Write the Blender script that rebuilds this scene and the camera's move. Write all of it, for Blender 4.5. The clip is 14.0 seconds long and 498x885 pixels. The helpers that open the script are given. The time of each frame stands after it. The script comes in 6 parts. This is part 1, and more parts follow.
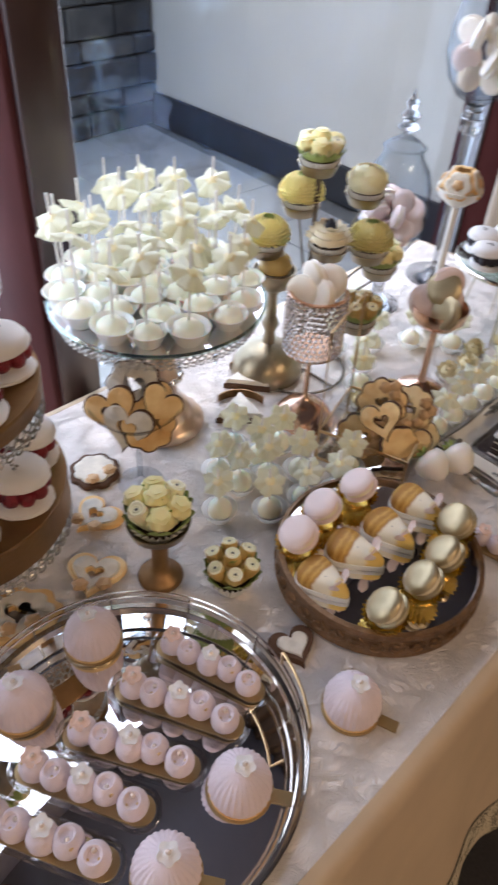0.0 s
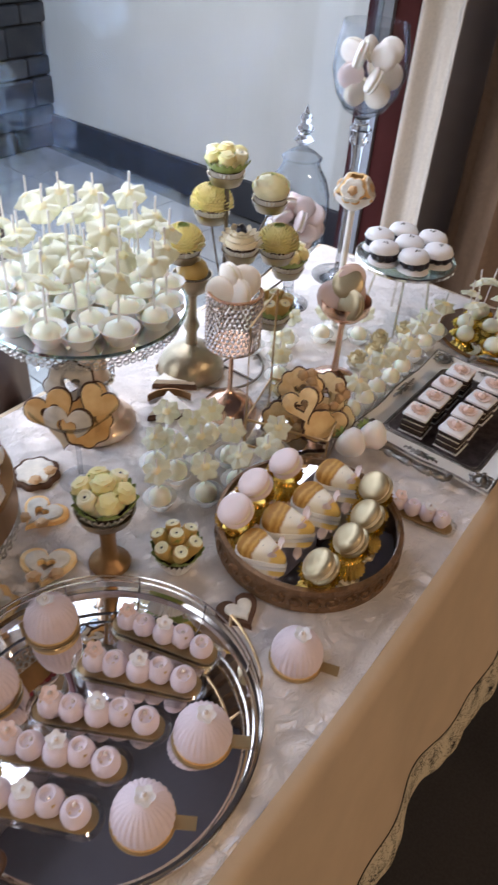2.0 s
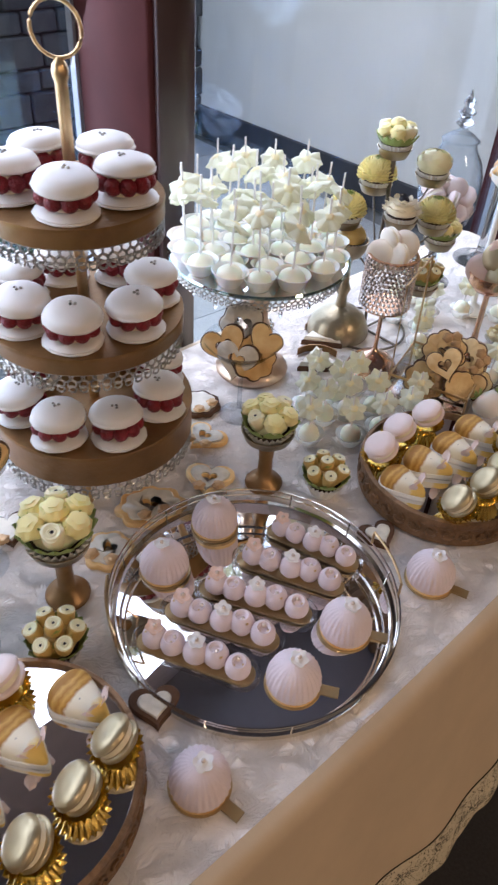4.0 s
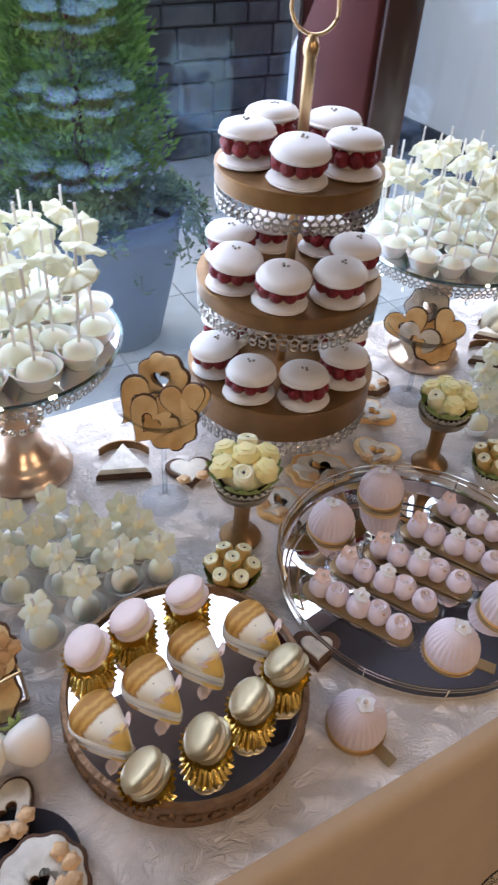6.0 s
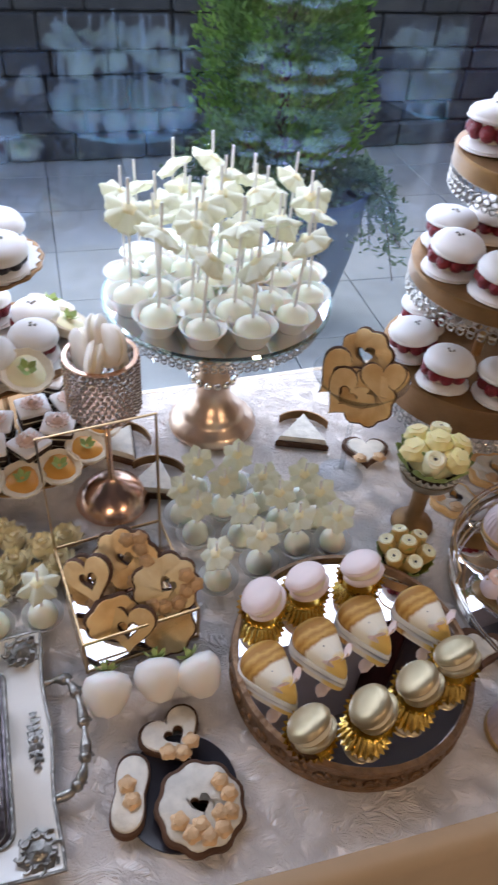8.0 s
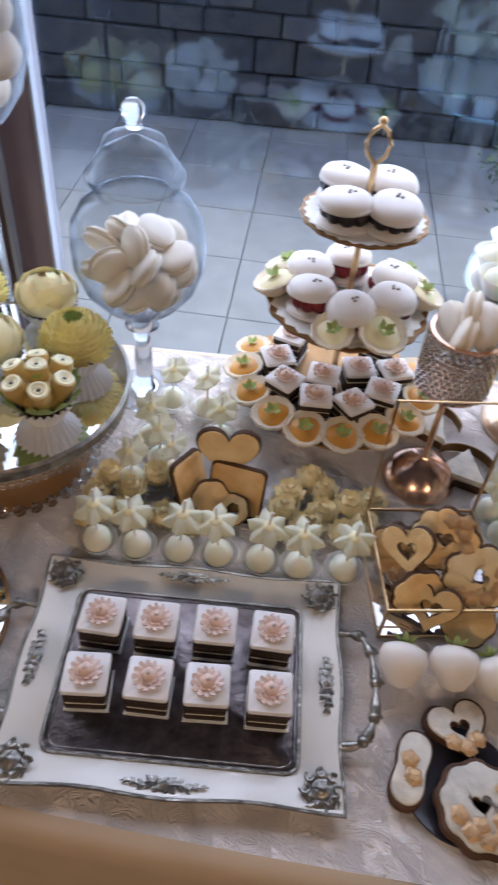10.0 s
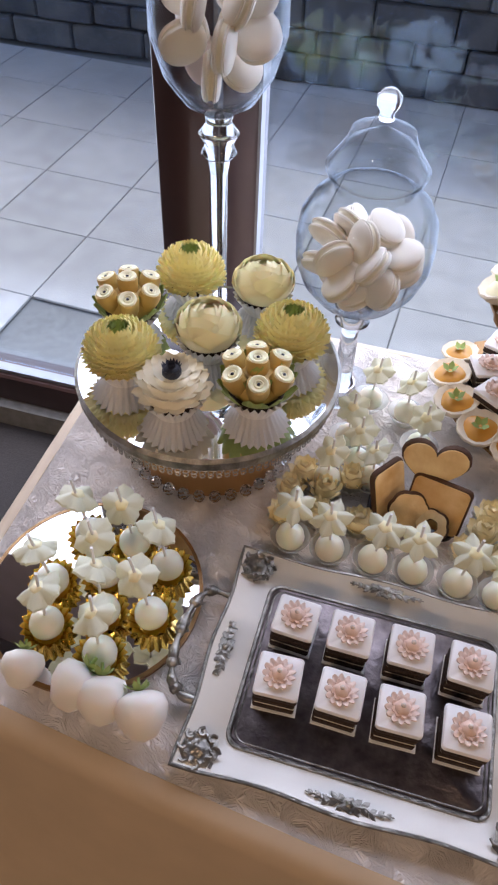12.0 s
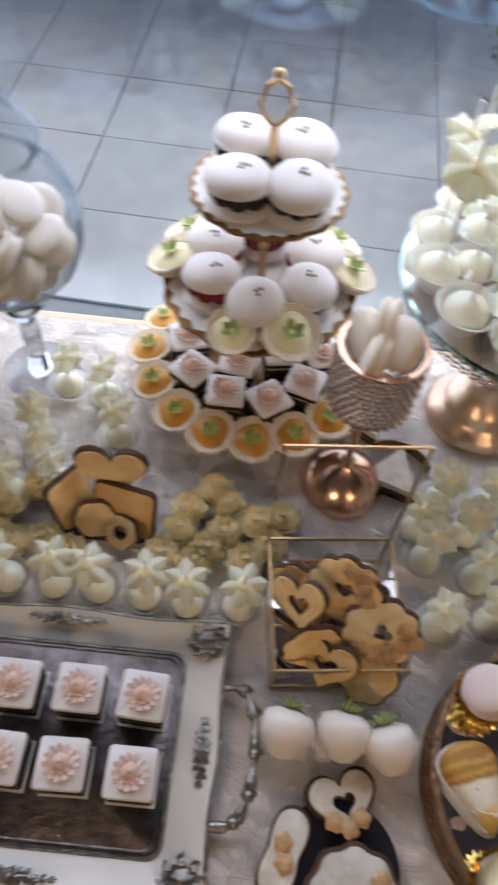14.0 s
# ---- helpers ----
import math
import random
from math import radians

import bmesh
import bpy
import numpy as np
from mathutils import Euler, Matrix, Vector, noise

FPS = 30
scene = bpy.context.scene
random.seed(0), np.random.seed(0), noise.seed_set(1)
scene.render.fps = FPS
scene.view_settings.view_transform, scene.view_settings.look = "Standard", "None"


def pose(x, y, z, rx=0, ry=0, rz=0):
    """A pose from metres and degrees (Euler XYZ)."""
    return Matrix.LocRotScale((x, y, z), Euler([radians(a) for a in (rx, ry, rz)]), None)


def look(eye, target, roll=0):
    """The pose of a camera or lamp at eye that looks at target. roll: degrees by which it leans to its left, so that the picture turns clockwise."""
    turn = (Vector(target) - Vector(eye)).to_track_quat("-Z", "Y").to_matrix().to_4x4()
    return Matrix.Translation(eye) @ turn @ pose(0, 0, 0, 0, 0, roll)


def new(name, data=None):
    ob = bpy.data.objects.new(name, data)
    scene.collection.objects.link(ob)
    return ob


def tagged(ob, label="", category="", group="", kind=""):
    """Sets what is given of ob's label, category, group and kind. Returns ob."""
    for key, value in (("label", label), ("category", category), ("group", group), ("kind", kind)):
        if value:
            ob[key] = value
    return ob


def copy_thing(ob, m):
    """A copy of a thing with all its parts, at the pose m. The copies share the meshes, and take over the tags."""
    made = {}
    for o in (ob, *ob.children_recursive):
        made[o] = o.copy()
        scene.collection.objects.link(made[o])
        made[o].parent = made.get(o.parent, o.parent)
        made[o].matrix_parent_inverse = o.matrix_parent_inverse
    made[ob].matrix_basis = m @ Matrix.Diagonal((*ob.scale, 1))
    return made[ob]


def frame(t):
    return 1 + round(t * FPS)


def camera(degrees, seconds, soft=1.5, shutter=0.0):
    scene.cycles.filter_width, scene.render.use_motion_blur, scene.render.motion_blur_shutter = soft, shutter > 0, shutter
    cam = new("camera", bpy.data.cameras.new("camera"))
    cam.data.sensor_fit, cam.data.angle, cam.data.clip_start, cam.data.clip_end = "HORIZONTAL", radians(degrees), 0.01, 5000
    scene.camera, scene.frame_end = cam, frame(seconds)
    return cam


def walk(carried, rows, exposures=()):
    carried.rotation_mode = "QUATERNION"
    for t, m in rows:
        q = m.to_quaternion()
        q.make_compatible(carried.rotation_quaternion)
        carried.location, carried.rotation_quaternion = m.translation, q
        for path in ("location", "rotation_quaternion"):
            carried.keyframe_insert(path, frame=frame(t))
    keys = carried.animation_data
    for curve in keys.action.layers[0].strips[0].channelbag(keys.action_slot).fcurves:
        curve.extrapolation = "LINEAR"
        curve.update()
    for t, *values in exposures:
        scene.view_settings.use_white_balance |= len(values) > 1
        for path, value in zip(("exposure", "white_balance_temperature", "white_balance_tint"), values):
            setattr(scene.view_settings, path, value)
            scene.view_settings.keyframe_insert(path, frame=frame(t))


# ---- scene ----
cam = camera(38.7, 14.0, soft=2.2, shutter=0.5)
METRES, EYE, TILT, LEAN, TURN = 1.3, 1.64, 0.0, 0.0, 43.3
ROWS = [
    (0.0, 0.0, 0.0, 0.0, 2.6, -41.52, -2.94),
    (0.5, 0.0142, -0.0118, 0.0058, -4.48, -40.49, -3.35),
    (1.0, 0.0144, -0.0291, 0.0144, -7.91, -39.6, -3.91),
    (1.5, -0.0012, -0.0529, 0.0216, -7.52, -39.42, -4.41),
    (2.0, -0.0166, -0.0794, 0.0193, -5.18, -39.83, -3.68),
    (2.5, -0.0393, -0.1102, 0.0178, -1.68, -40.39, -3.31),
    (5.0, -0.1367, -0.2711, 0.0067, 9.07, -40.0, -3.29),
    (5.5, -0.1593, -0.2831, 0.0042, 13.01, -40.32, -3.3),
    (6.0, -0.1729, -0.2916, 0.0007, 15.96, -40.85, -3.11),
    (6.5, -0.1874, -0.3042, -0.0013, 19.02, -41.29, -3.31),
    (7.0, -0.2016, -0.3165, -0.0035, 21.8, -41.56, -3.34),
    (9.5, -0.3304, -0.4154, -0.0313, 45.07, -44.66, -4.45),
    (10.0, -0.3573, -0.4509, -0.0366, 50.53, -45.15, -4.07),
    (10.5, -0.3771, -0.4763, -0.0374, 54.43, -45.03, -3.2),
    (11.0, -0.397, -0.4943, -0.0416, 57.7, -44.91, -2.3),
    (11.5, -0.4266, -0.5021, -0.0374, 61.78, -46.57, -2.62),
    (12.0, -0.4362, -0.502, -0.0351, 62.66, -47.8, -1.63),
    (12.5, -0.4397, -0.4959, -0.0336, 62.2, -47.68, -1.38),
    (13.0, -0.4622, -0.4361, -0.0217, 61.8, -50.49, -1.85),
    (13.5, -0.4628, -0.3304, -0.0107, 59.07, -53.48, -3.42),
    (14.0, -0.4257, -0.2341, -0.0117, 51.51, -55.94, -3.31),
]
walk(cam, [(t, pose(0, 0, EYE, TILT, LEAN, TURN) @ pose(METRES * x, METRES * y, METRES * z, 90 + pitch, roll, yaw)) for t, x, y, z, yaw, pitch, roll in ROWS], [(0.0, 1.37, 6250, 14), (2.5, 1.37, 6200, 14), (5.0, 1.38, 5900, 13), (7.0, 1.33, 5920, 13), (9.5, 1.02, 6000, 16), (11.0, 1.07, 6200, 17), (12.0, 1.16, 6300, 19), (13.0, 1.06, 6450, 18), (14.0, 0.90, 6500, 15)])

# ---- world and light ----
world = bpy.data.worlds.new("sky")
scene.world = world
world.use_nodes = True
wn = world.node_tree
sky = wn.nodes.new("ShaderNodeTexSky")
sky.sky_type = "NISHITA"
sky.sun_disc = False
sky.sun_elevation = radians(38)
sky.sun_rotation = radians(200)
sky.air_density, sky.dust_density = 1.2, 2.0
wn.links.new(sky.outputs[0], wn.nodes["Background"].inputs[0])
wn.nodes["Background"].inputs[1].default_value = 0.13
sun = new("sun", bpy.data.lights.new("sun", "SUN"))
sun.data.energy, sun.data.angle, sun.data.color = 1.2, radians(25), (1.0, 0.97, 0.93)
sun.matrix_basis = look((-6, 2, 9), (-2.6, 0, 0))
# daylight that enters through the glazing
portal = new("window_light", bpy.data.lights.new("window_light", "AREA"))
portal.data.shape, portal.data.size, portal.data.size_y = "RECTANGLE", 5.0, 1.75
portal.data.energy, portal.data.color = 43.0, (0.80, 0.86, 1.0)
portal.matrix_basis = look((-1.40, -0.6, 1.12), (1.0, -0.6, -0.2))
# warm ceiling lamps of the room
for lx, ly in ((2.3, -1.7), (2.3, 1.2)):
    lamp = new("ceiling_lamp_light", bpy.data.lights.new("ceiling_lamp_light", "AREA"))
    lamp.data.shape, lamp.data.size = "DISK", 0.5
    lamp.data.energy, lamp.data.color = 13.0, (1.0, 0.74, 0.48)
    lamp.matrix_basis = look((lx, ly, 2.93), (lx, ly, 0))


# ---- materials ----
def mat(name, col, rough=0.5, metal=0.0, var=0.12, scale=30.0, bump=0.0, bscale=120.0, col2=None, spec=0.5, sss=0.0, rand=0.0, coat=0.0, trans=0.0, big=4.0):
    """Principled surface with grain and large stains in its colour, and a fine relief."""
    m = bpy.data.materials.new(name)
    m.use_nodes = True
    nt = m.node_tree
    b = nt.nodes["Principled BSDF"]
    b.inputs["Roughness"].default_value, b.inputs["Metallic"].default_value = rough, metal
    b.inputs["Specular IOR Level"].default_value = spec
    b.inputs["Coat Weight"].default_value = coat
    b.inputs["Transmission Weight"].default_value = trans
    if sss:
        b.inputs["Subsurface Weight"].default_value = sss
        b.inputs["Subsurface Radius"].default_value = (0.006, 0.004, 0.003)
        b.inputs["Subsurface Scale"].default_value = 1.0
    tc = nt.nodes.new("ShaderNodeTexCoord")
    src = nt.nodes.new("ShaderNodeVectorMath")
    src.operation = "ADD"
    nt.links.new(tc.outputs["Object"], src.inputs[0])
    oi = nt.nodes.new("ShaderNodeObjectInfo")
    nt.links.new(oi.outputs["Random"], src.inputs[1])
    lo = [c * (1 - var) for c in col] if col2 is None else list(col2)
    n1 = nt.nodes.new("ShaderNodeTexNoise")
    n1.inputs["Scale"].default_value, n1.inputs["Detail"].default_value = scale, 5
    n2 = nt.nodes.new("ShaderNodeTexNoise")
    n2.inputs["Scale"].default_value, n2.inputs["Detail"].default_value = big, 3
    add = nt.nodes.new("ShaderNodeMath")
    add.operation = "MULTIPLY_ADD"
    add.inputs[1].default_value, add.inputs[2].default_value = 0.6, 0.0
    nt.links.new(src.outputs[0], n1.inputs["Vector"])
    nt.links.new(src.outputs[0], n2.inputs["Vector"])
    nt.links.new(n1.outputs["Fac"], add.inputs[0])
    half = nt.nodes.new("ShaderNodeMath")
    half.operation = "MULTIPLY"
    half.inputs[1].default_value = 0.4
    nt.links.new(n2.outputs["Fac"], half.inputs[0])
    nt.links.new(half.outputs[0], add.inputs[2])
    ramp = nt.nodes.new("ShaderNodeValToRGB")
    ramp.color_ramp.elements[0].position, ramp.color_ramp.elements[1].position = 0.35, 0.65
    ramp.color_ramp.elements[0].color = (*lo, 1)
    ramp.color_ramp.elements[1].color = (*col, 1)
    nt.links.new(add.outputs[0], ramp.inputs[0])
    out = ramp.outputs[0]
    if rand:
        hs = nt.nodes.new("ShaderNodeHueSaturation")
        mr = nt.nodes.new("ShaderNodeMapRange")
        mr.inputs["To Min"].default_value, mr.inputs["To Max"].default_value = 1 - rand, 1 + rand
        nt.links.new(oi.outputs["Random"], mr.inputs["Value"])
        nt.links.new(mr.outputs[0], hs.inputs["Value"])
        nt.links.new(out, hs.inputs["Color"])
        out = hs.outputs[0]
    nt.links.new(out, b.inputs["Base Color"])
    if bump:
        n3 = nt.nodes.new("ShaderNodeTexNoise")
        n3.inputs["Scale"].default_value, n3.inputs["Detail"].default_value = bscale, 4
        nt.links.new(src.outputs[0], n3.inputs["Vector"])
        bp = nt.nodes.new("ShaderNodeBump")
        bp.inputs["Strength"].default_value, bp.inputs["Distance"].default_value = bump, 0.004
        nt.links.new(n3.outputs["Fac"], bp.inputs["Height"])
        nt.links.new(bp.outputs[0], b.inputs["Normal"])
    return m


def pane_mat(name, tint=(0.96, 0.98, 1.0), ior=1.5, edge=4.0):
    """A thin sheet of clear glass: seen through, with the mirror gloss of its surface."""
    m = bpy.data.materials.new(name)
    m.use_nodes = True
    nt = m.node_tree
    nt.nodes.remove(nt.nodes["Principled BSDF"])
    tr, gl, mx, fr = (nt.nodes.new("ShaderNode" + k) for k in ("BsdfTransparent", "BsdfGlossy", "MixShader", "LayerWeight"))
    pw, ma = nt.nodes.new("ShaderNodeMath"), nt.nodes.new("ShaderNodeMath")
    pw.operation, ma.operation = "POWER", "MULTIPLY_ADD"
    pw.inputs[1].default_value = edge
    base = ((ior - 1) / (ior + 1)) ** 2
    ma.inputs[1].default_value, ma.inputs[2].default_value = 1 - base, base
    tr.inputs[0].default_value = (*tint, 1)
    gl.inputs["Roughness"].default_value = 0.0
    fr.inputs[0].default_value = 0.5
    nt.links.new(fr.outputs["Facing"], pw.inputs[0])
    nt.links.new(pw.outputs[0], ma.inputs[0])
    nt.links.new(ma.outputs[0], mx.inputs[0])
    nt.links.new(tr.outputs[0], mx.inputs[1])
    nt.links.new(gl.outputs[0], mx.inputs[2])
    nt.links.new(mx.outputs[0], nt.nodes["Material Output"].inputs[0])
    return m


def lace_mat():
    """Ecru lace cloth: embossed flower rounds and cords over a net, as relief and slight tone."""
    m = mat("lace_cloth", (0.90, 0.83, 0.775), 0.95, var=0.10, scale=60, big=7)
    nt = m.node_tree
    b = nt.nodes["Principled BSDF"]
    b.inputs["Sheen Weight"].default_value = 0.25
    tc = nt.nodes["Texture Coordinate"]
    v1 = nt.nodes.new("ShaderNodeTexVoronoi")
    v1.feature = "DISTANCE_TO_EDGE"
    v1.inputs["Scale"].default_value = 17
    v2 = nt.nodes.new("ShaderNodeTexVoronoi")
    v2.inputs["Scale"].default_value = 62
    w = nt.nodes.new("ShaderNodeTexNoise")
    w.inputs["Scale"].default_value, w.inputs["Detail"].default_value = 24, 5
    mixv = nt.nodes.new("ShaderNodeVectorMath")
    mixv.operation = "MULTIPLY_ADD"
    mixv.inputs[1].default_value = (0.08, 0.08, 0.08)
    nt.links.new(w.outputs["Color"], mixv.inputs[0])
    nt.links.new(tc.outputs["Object"], mixv.inputs[2])
    nt.links.new(mixv.outputs[0], v1.inputs["Vector"])
    nt.links.new(mixv.outputs[0], v2.inputs["Vector"])
    cord = nt.nodes.new("ShaderNodeMapRange")
    cord.inputs["From Max"].default_value = 0.12
    cord.inputs["To Min"].default_value, cord.inputs["To Max"].default_value = 1.0, 0.0
    nt.links.new(v1.outputs["Distance"], cord.inputs["Value"])
    s = nt.nodes.new("ShaderNodeMath")
    s.operation = "MULTIPLY_ADD"
    s.inputs[1].default_value = 0.7
    nt.links.new(v2.outputs["Distance"], s.inputs[0])
    nt.links.new(cord.outputs[0], s.inputs[2])
    bp = nt.nodes.new("ShaderNodeBump")
    bp.inputs["Strength"].default_value, bp.inputs["Distance"].default_value = 0.75, 0.005
    b.inputs["Specular IOR Level"].default_value = 0.08
    nt.links.new(s.outputs[0], bp.inputs["Height"])
    nt.links.new(bp.outputs[0], b.inputs["Normal"])
    return m


CLOTH = lace_mat()
SATIN = mat("ecru_satin", (0.57, 0.44, 0.30), 0.55, var=0.10, scale=14, bump=0.06, bscale=60, big=3)
def trim_mat():
    """Pierced lace: leaf shaped holes between cords."""
    m = mat("lace_trim", (0.66, 0.57, 0.40), 0.85, var=0.25, scale=120, bump=0.8, bscale=200)
    nt = m.node_tree
    tc = nt.nodes["Texture Coordinate"]
    vo = nt.nodes.new("ShaderNodeTexVoronoi")
    vo.feature = "DISTANCE_TO_EDGE"
    vo.inputs["Scale"].default_value = 190
    big = nt.nodes.new("ShaderNodeTexNoise")
    big.inputs["Scale"].default_value = 26
    for nd in (vo, big):
        nt.links.new(tc.outputs["Object"], nd.inputs["Vector"])
    ad = nt.nodes.new("ShaderNodeMath")
    ad.operation = "MULTIPLY_ADD"
    ad.inputs[1].default_value, ad.inputs[2].default_value = 0.9, -0.45
    nt.links.new(big.outputs["Fac"], ad.inputs[0])
    sm = nt.nodes.new("ShaderNodeMath")
    sm.operation = "ADD"
    nt.links.new(vo.outputs["Distance"], sm.inputs[0])
    nt.links.new(ad.outputs[0], sm.inputs[1])
    hole = nt.nodes.new("ShaderNodeMath")
    hole.operation = "GREATER_THAN"
    hole.inputs[1].default_value = 0.23
    nt.links.new(sm.outputs[0], hole.inputs[0])
    inv = nt.nodes.new("ShaderNodeMath")
    inv.operation = "SUBTRACT"
    inv.inputs[0].default_value = 1.0
    nt.links.new(hole.outputs[0], inv.inputs[1])
    nt.links.new(inv.outputs[0], nt.nodes["Principled BSDF"].inputs["Alpha"])
    return m


TRIM = trim_mat()
CARPET = mat("carpet", (0.034, 0.030, 0.030), 0.95, var=0.4, scale=160, bump=0.5, bscale=300)
PLASTER = mat("white_plaster", (0.80, 0.79, 0.76), 0.85, var=0.10, scale=5, bump=0.15, bscale=40, big=1.2)
WALLIN = mat("beige_wall", (0.36, 0.30, 0.25), 0.85, var=0.1, scale=8, bump=0.1)
LILAC = mat("pale_lilac_wall", (0.50, 0.48, 0.56), 0.85, var=0.1, scale=8, bump=0.1)
CEIL = mat("ceiling_paint", (0.20, 0.19, 0.215), 0.9, var=0.05, scale=6)
MAROON = mat("maroon_frame", (0.070, 0.020, 0.020), 0.7, spec=0.12, var=0.3, scale=7, bump=0.05, bscale=60)
DARKFRAME = mat("dark_frame", (0.045, 0.022, 0.020), 0.35, var=0.3, scale=12, coat=0.2)
STEEL = mat("pale_gasket", (0.30, 0.32, 0.36), 0.4, 0.6, var=0.1)
SKIRTBLUE = mat("dark_plinth", (0.035, 0.04, 0.055), 0.5, var=0.35, scale=6, bump=0.2)
TILE = mat("terrace_tile", (0.55, 0.54, 0.53), 0.35, var=0.22, scale=11, bump=0.12, bscale=70, rand=0.06, big=2.5)
GROUT = mat("grout", (0.23, 0.23, 0.225), 0.9, var=0.3, scale=40)
STONE = mat("slate_block", (0.105, 0.10, 0.095), 0.75, col2=(0.045, 0.047, 0.055), scale=9, bump=0.9, bscale=28, rand=0.35)
MORTAR = mat("dark_mortar", (0.028, 0.028, 0.03), 0.95, var=0.3, scale=30, bump=0.3)
POT = mat("planter_glaze", (0.06, 0.085, 0.16), 0.6, var=0.25, scale=5, bump=0.1)
SOIL = mat("soil", (0.035, 0.025, 0.018), 1.0, var=0.5, scale=60, bump=1.0, bscale=90)
LEAF = mat("thuja_leaf", (0.24, 0.42, 0.05), 0.6, col2=(0.045, 0.13, 0.018), scale=9, rand=0.0)
LEAF2 = mat("trailing_leaf", (0.13, 0.21, 0.09), 0.6, col2=(0.05, 0.10, 0.04), scale=8)
BARK = mat("bark", (0.07, 0.05, 0.035), 0.95, var=0.4, scale=30, bump=0.8)
PETALW = mat("white_petal", (0.82, 0.82, 0.80), 0.6, var=0.06)
CURTAIN_LIT = mat("lit_curtain", (0.62, 0.57, 0.50), 0.8, var=0.14, scale=90, bump=0.3, bscale=500)
CURTAIN_B = mat("brown_curtain", (0.20, 0.125, 0.075), 0.65, var=0.2, scale=50, bump=0.2, bscale=400)
FILIGREE = mat("bright_filigree", (0.56, 0.53, 0.48), 0.3, 1.0, var=0.4, scale=90, bump=0.3, bscale=200)
GOLD = mat("brushed_gold", (0.72, 0.50, 0.26), 0.34, 1.0, var=0.2, scale=40, bump=0.08, bscale=200)
GOLDM = mat("matt_gold_paint", (0.34, 0.19, 0.075), 0.40, 0.65, var=0.35, scale=25, bump=0.15, bscale=120)
FOIL = mat("gold_foil", (0.85, 0.60, 0.14), 0.2, 1.0, var=0.15, scale=60, bump=0.15, bscale=220)
COPPERY = mat("warm_gold", (0.62, 0.36, 0.16), 0.28, 0.9, var=0.2, scale=20, bump=0.05)
ROSEGILT = mat("soft_rose_gilt", (0.74, 0.55, 0.40), 0.30, 0.9, var=0.22, scale=30, bump=0.08, bscale=160)
ROSEGOLD = mat("rose_gold", (0.78, 0.50, 0.36), 0.22, 1.0, var=0.12, scale=30)
BRONZE = mat("antique_bronze", (0.40, 0.33, 0.22), 0.35, 0.9, var=0.35, scale=30, bump=0.2)
CARVED = mat("carved_antique_gold", (0.34, 0.20, 0.105), 0.42, 0.6, var=0.5, scale=70, bump=0.9, bscale=110)
SILVER = mat("antique_silver", (0.46, 0.43, 0.38), 0.36, 1.0, var=0.65, scale=60, bump=0.5, bscale=160)
CHROME = mat("polished_wire", (0.82, 0.78, 0.70), 0.12, 1.0, var=0.08)
WIRE = mat("dark_wire", (0.16, 0.13, 0.10), 0.4, 0.8, var=0.2)
MIRROR = mat("mirror", (0.86, 0.86, 0.88), 0.015, 1.0, var=0.02)
DARKMIRROR = mat("etched_silver_plate", (0.26, 0.22, 0.22), 0.36, 1.0, var=0.6, scale=70, bump=0.25, bscale=120)
CREAMTRAY = mat("cream_enamel", (0.80, 0.77, 0.70), 0.3, var=0.08, scale=14, bump=0.06, bscale=60, coat=0.4)
KNOP = mat("solid_turned_glass", (0.50, 0.52, 0.55), 0.0, var=0.0, trans=1.0)
GLASS = mat("clear_glass", (0.98, 0.99, 0.985), 0.0, var=0.0, trans=1.0)
VESSEL = pane_mat("blown_glass", (0.935, 0.945, 0.955), 1.46, 4.0)
VESSEL.node_tree.nodes["Glossy BSDF"].inputs[0].default_value = (0.30, 0.32, 0.35, 1)
WINDOW = pane_mat("window_glass", (0.88, 0.93, 0.96), 1.72)
WINDOW.node_tree.nodes["Glossy BSDF"].inputs[0].default_value = (0.52, 0.72, 1.0, 1)
def frost_mat():
    """Thin milky plastic: part seen through, part scattering."""
    m = pane_mat("milky_plastic", (0.96, 0.96, 0.95), 1.5)
    nt = m.node_tree
    df, mx2 = nt.nodes.new("ShaderNodeBsdfTranslucent"), nt.nodes.new("ShaderNodeMixShader")
    df.inputs[0].default_value = (0.85, 0.85, 0.82, 1)
    mx2.inputs[0].default_value = 0.55
    old = nt.nodes["Material Output"].inputs[0].links[0].from_socket
    nt.links.new(old, mx2.inputs[1])
    nt.links.new(df.outputs[0], mx2.inputs[2])
    nt.links.new(mx2.outputs[0], nt.nodes["Material Output"].inputs[0])
    return m


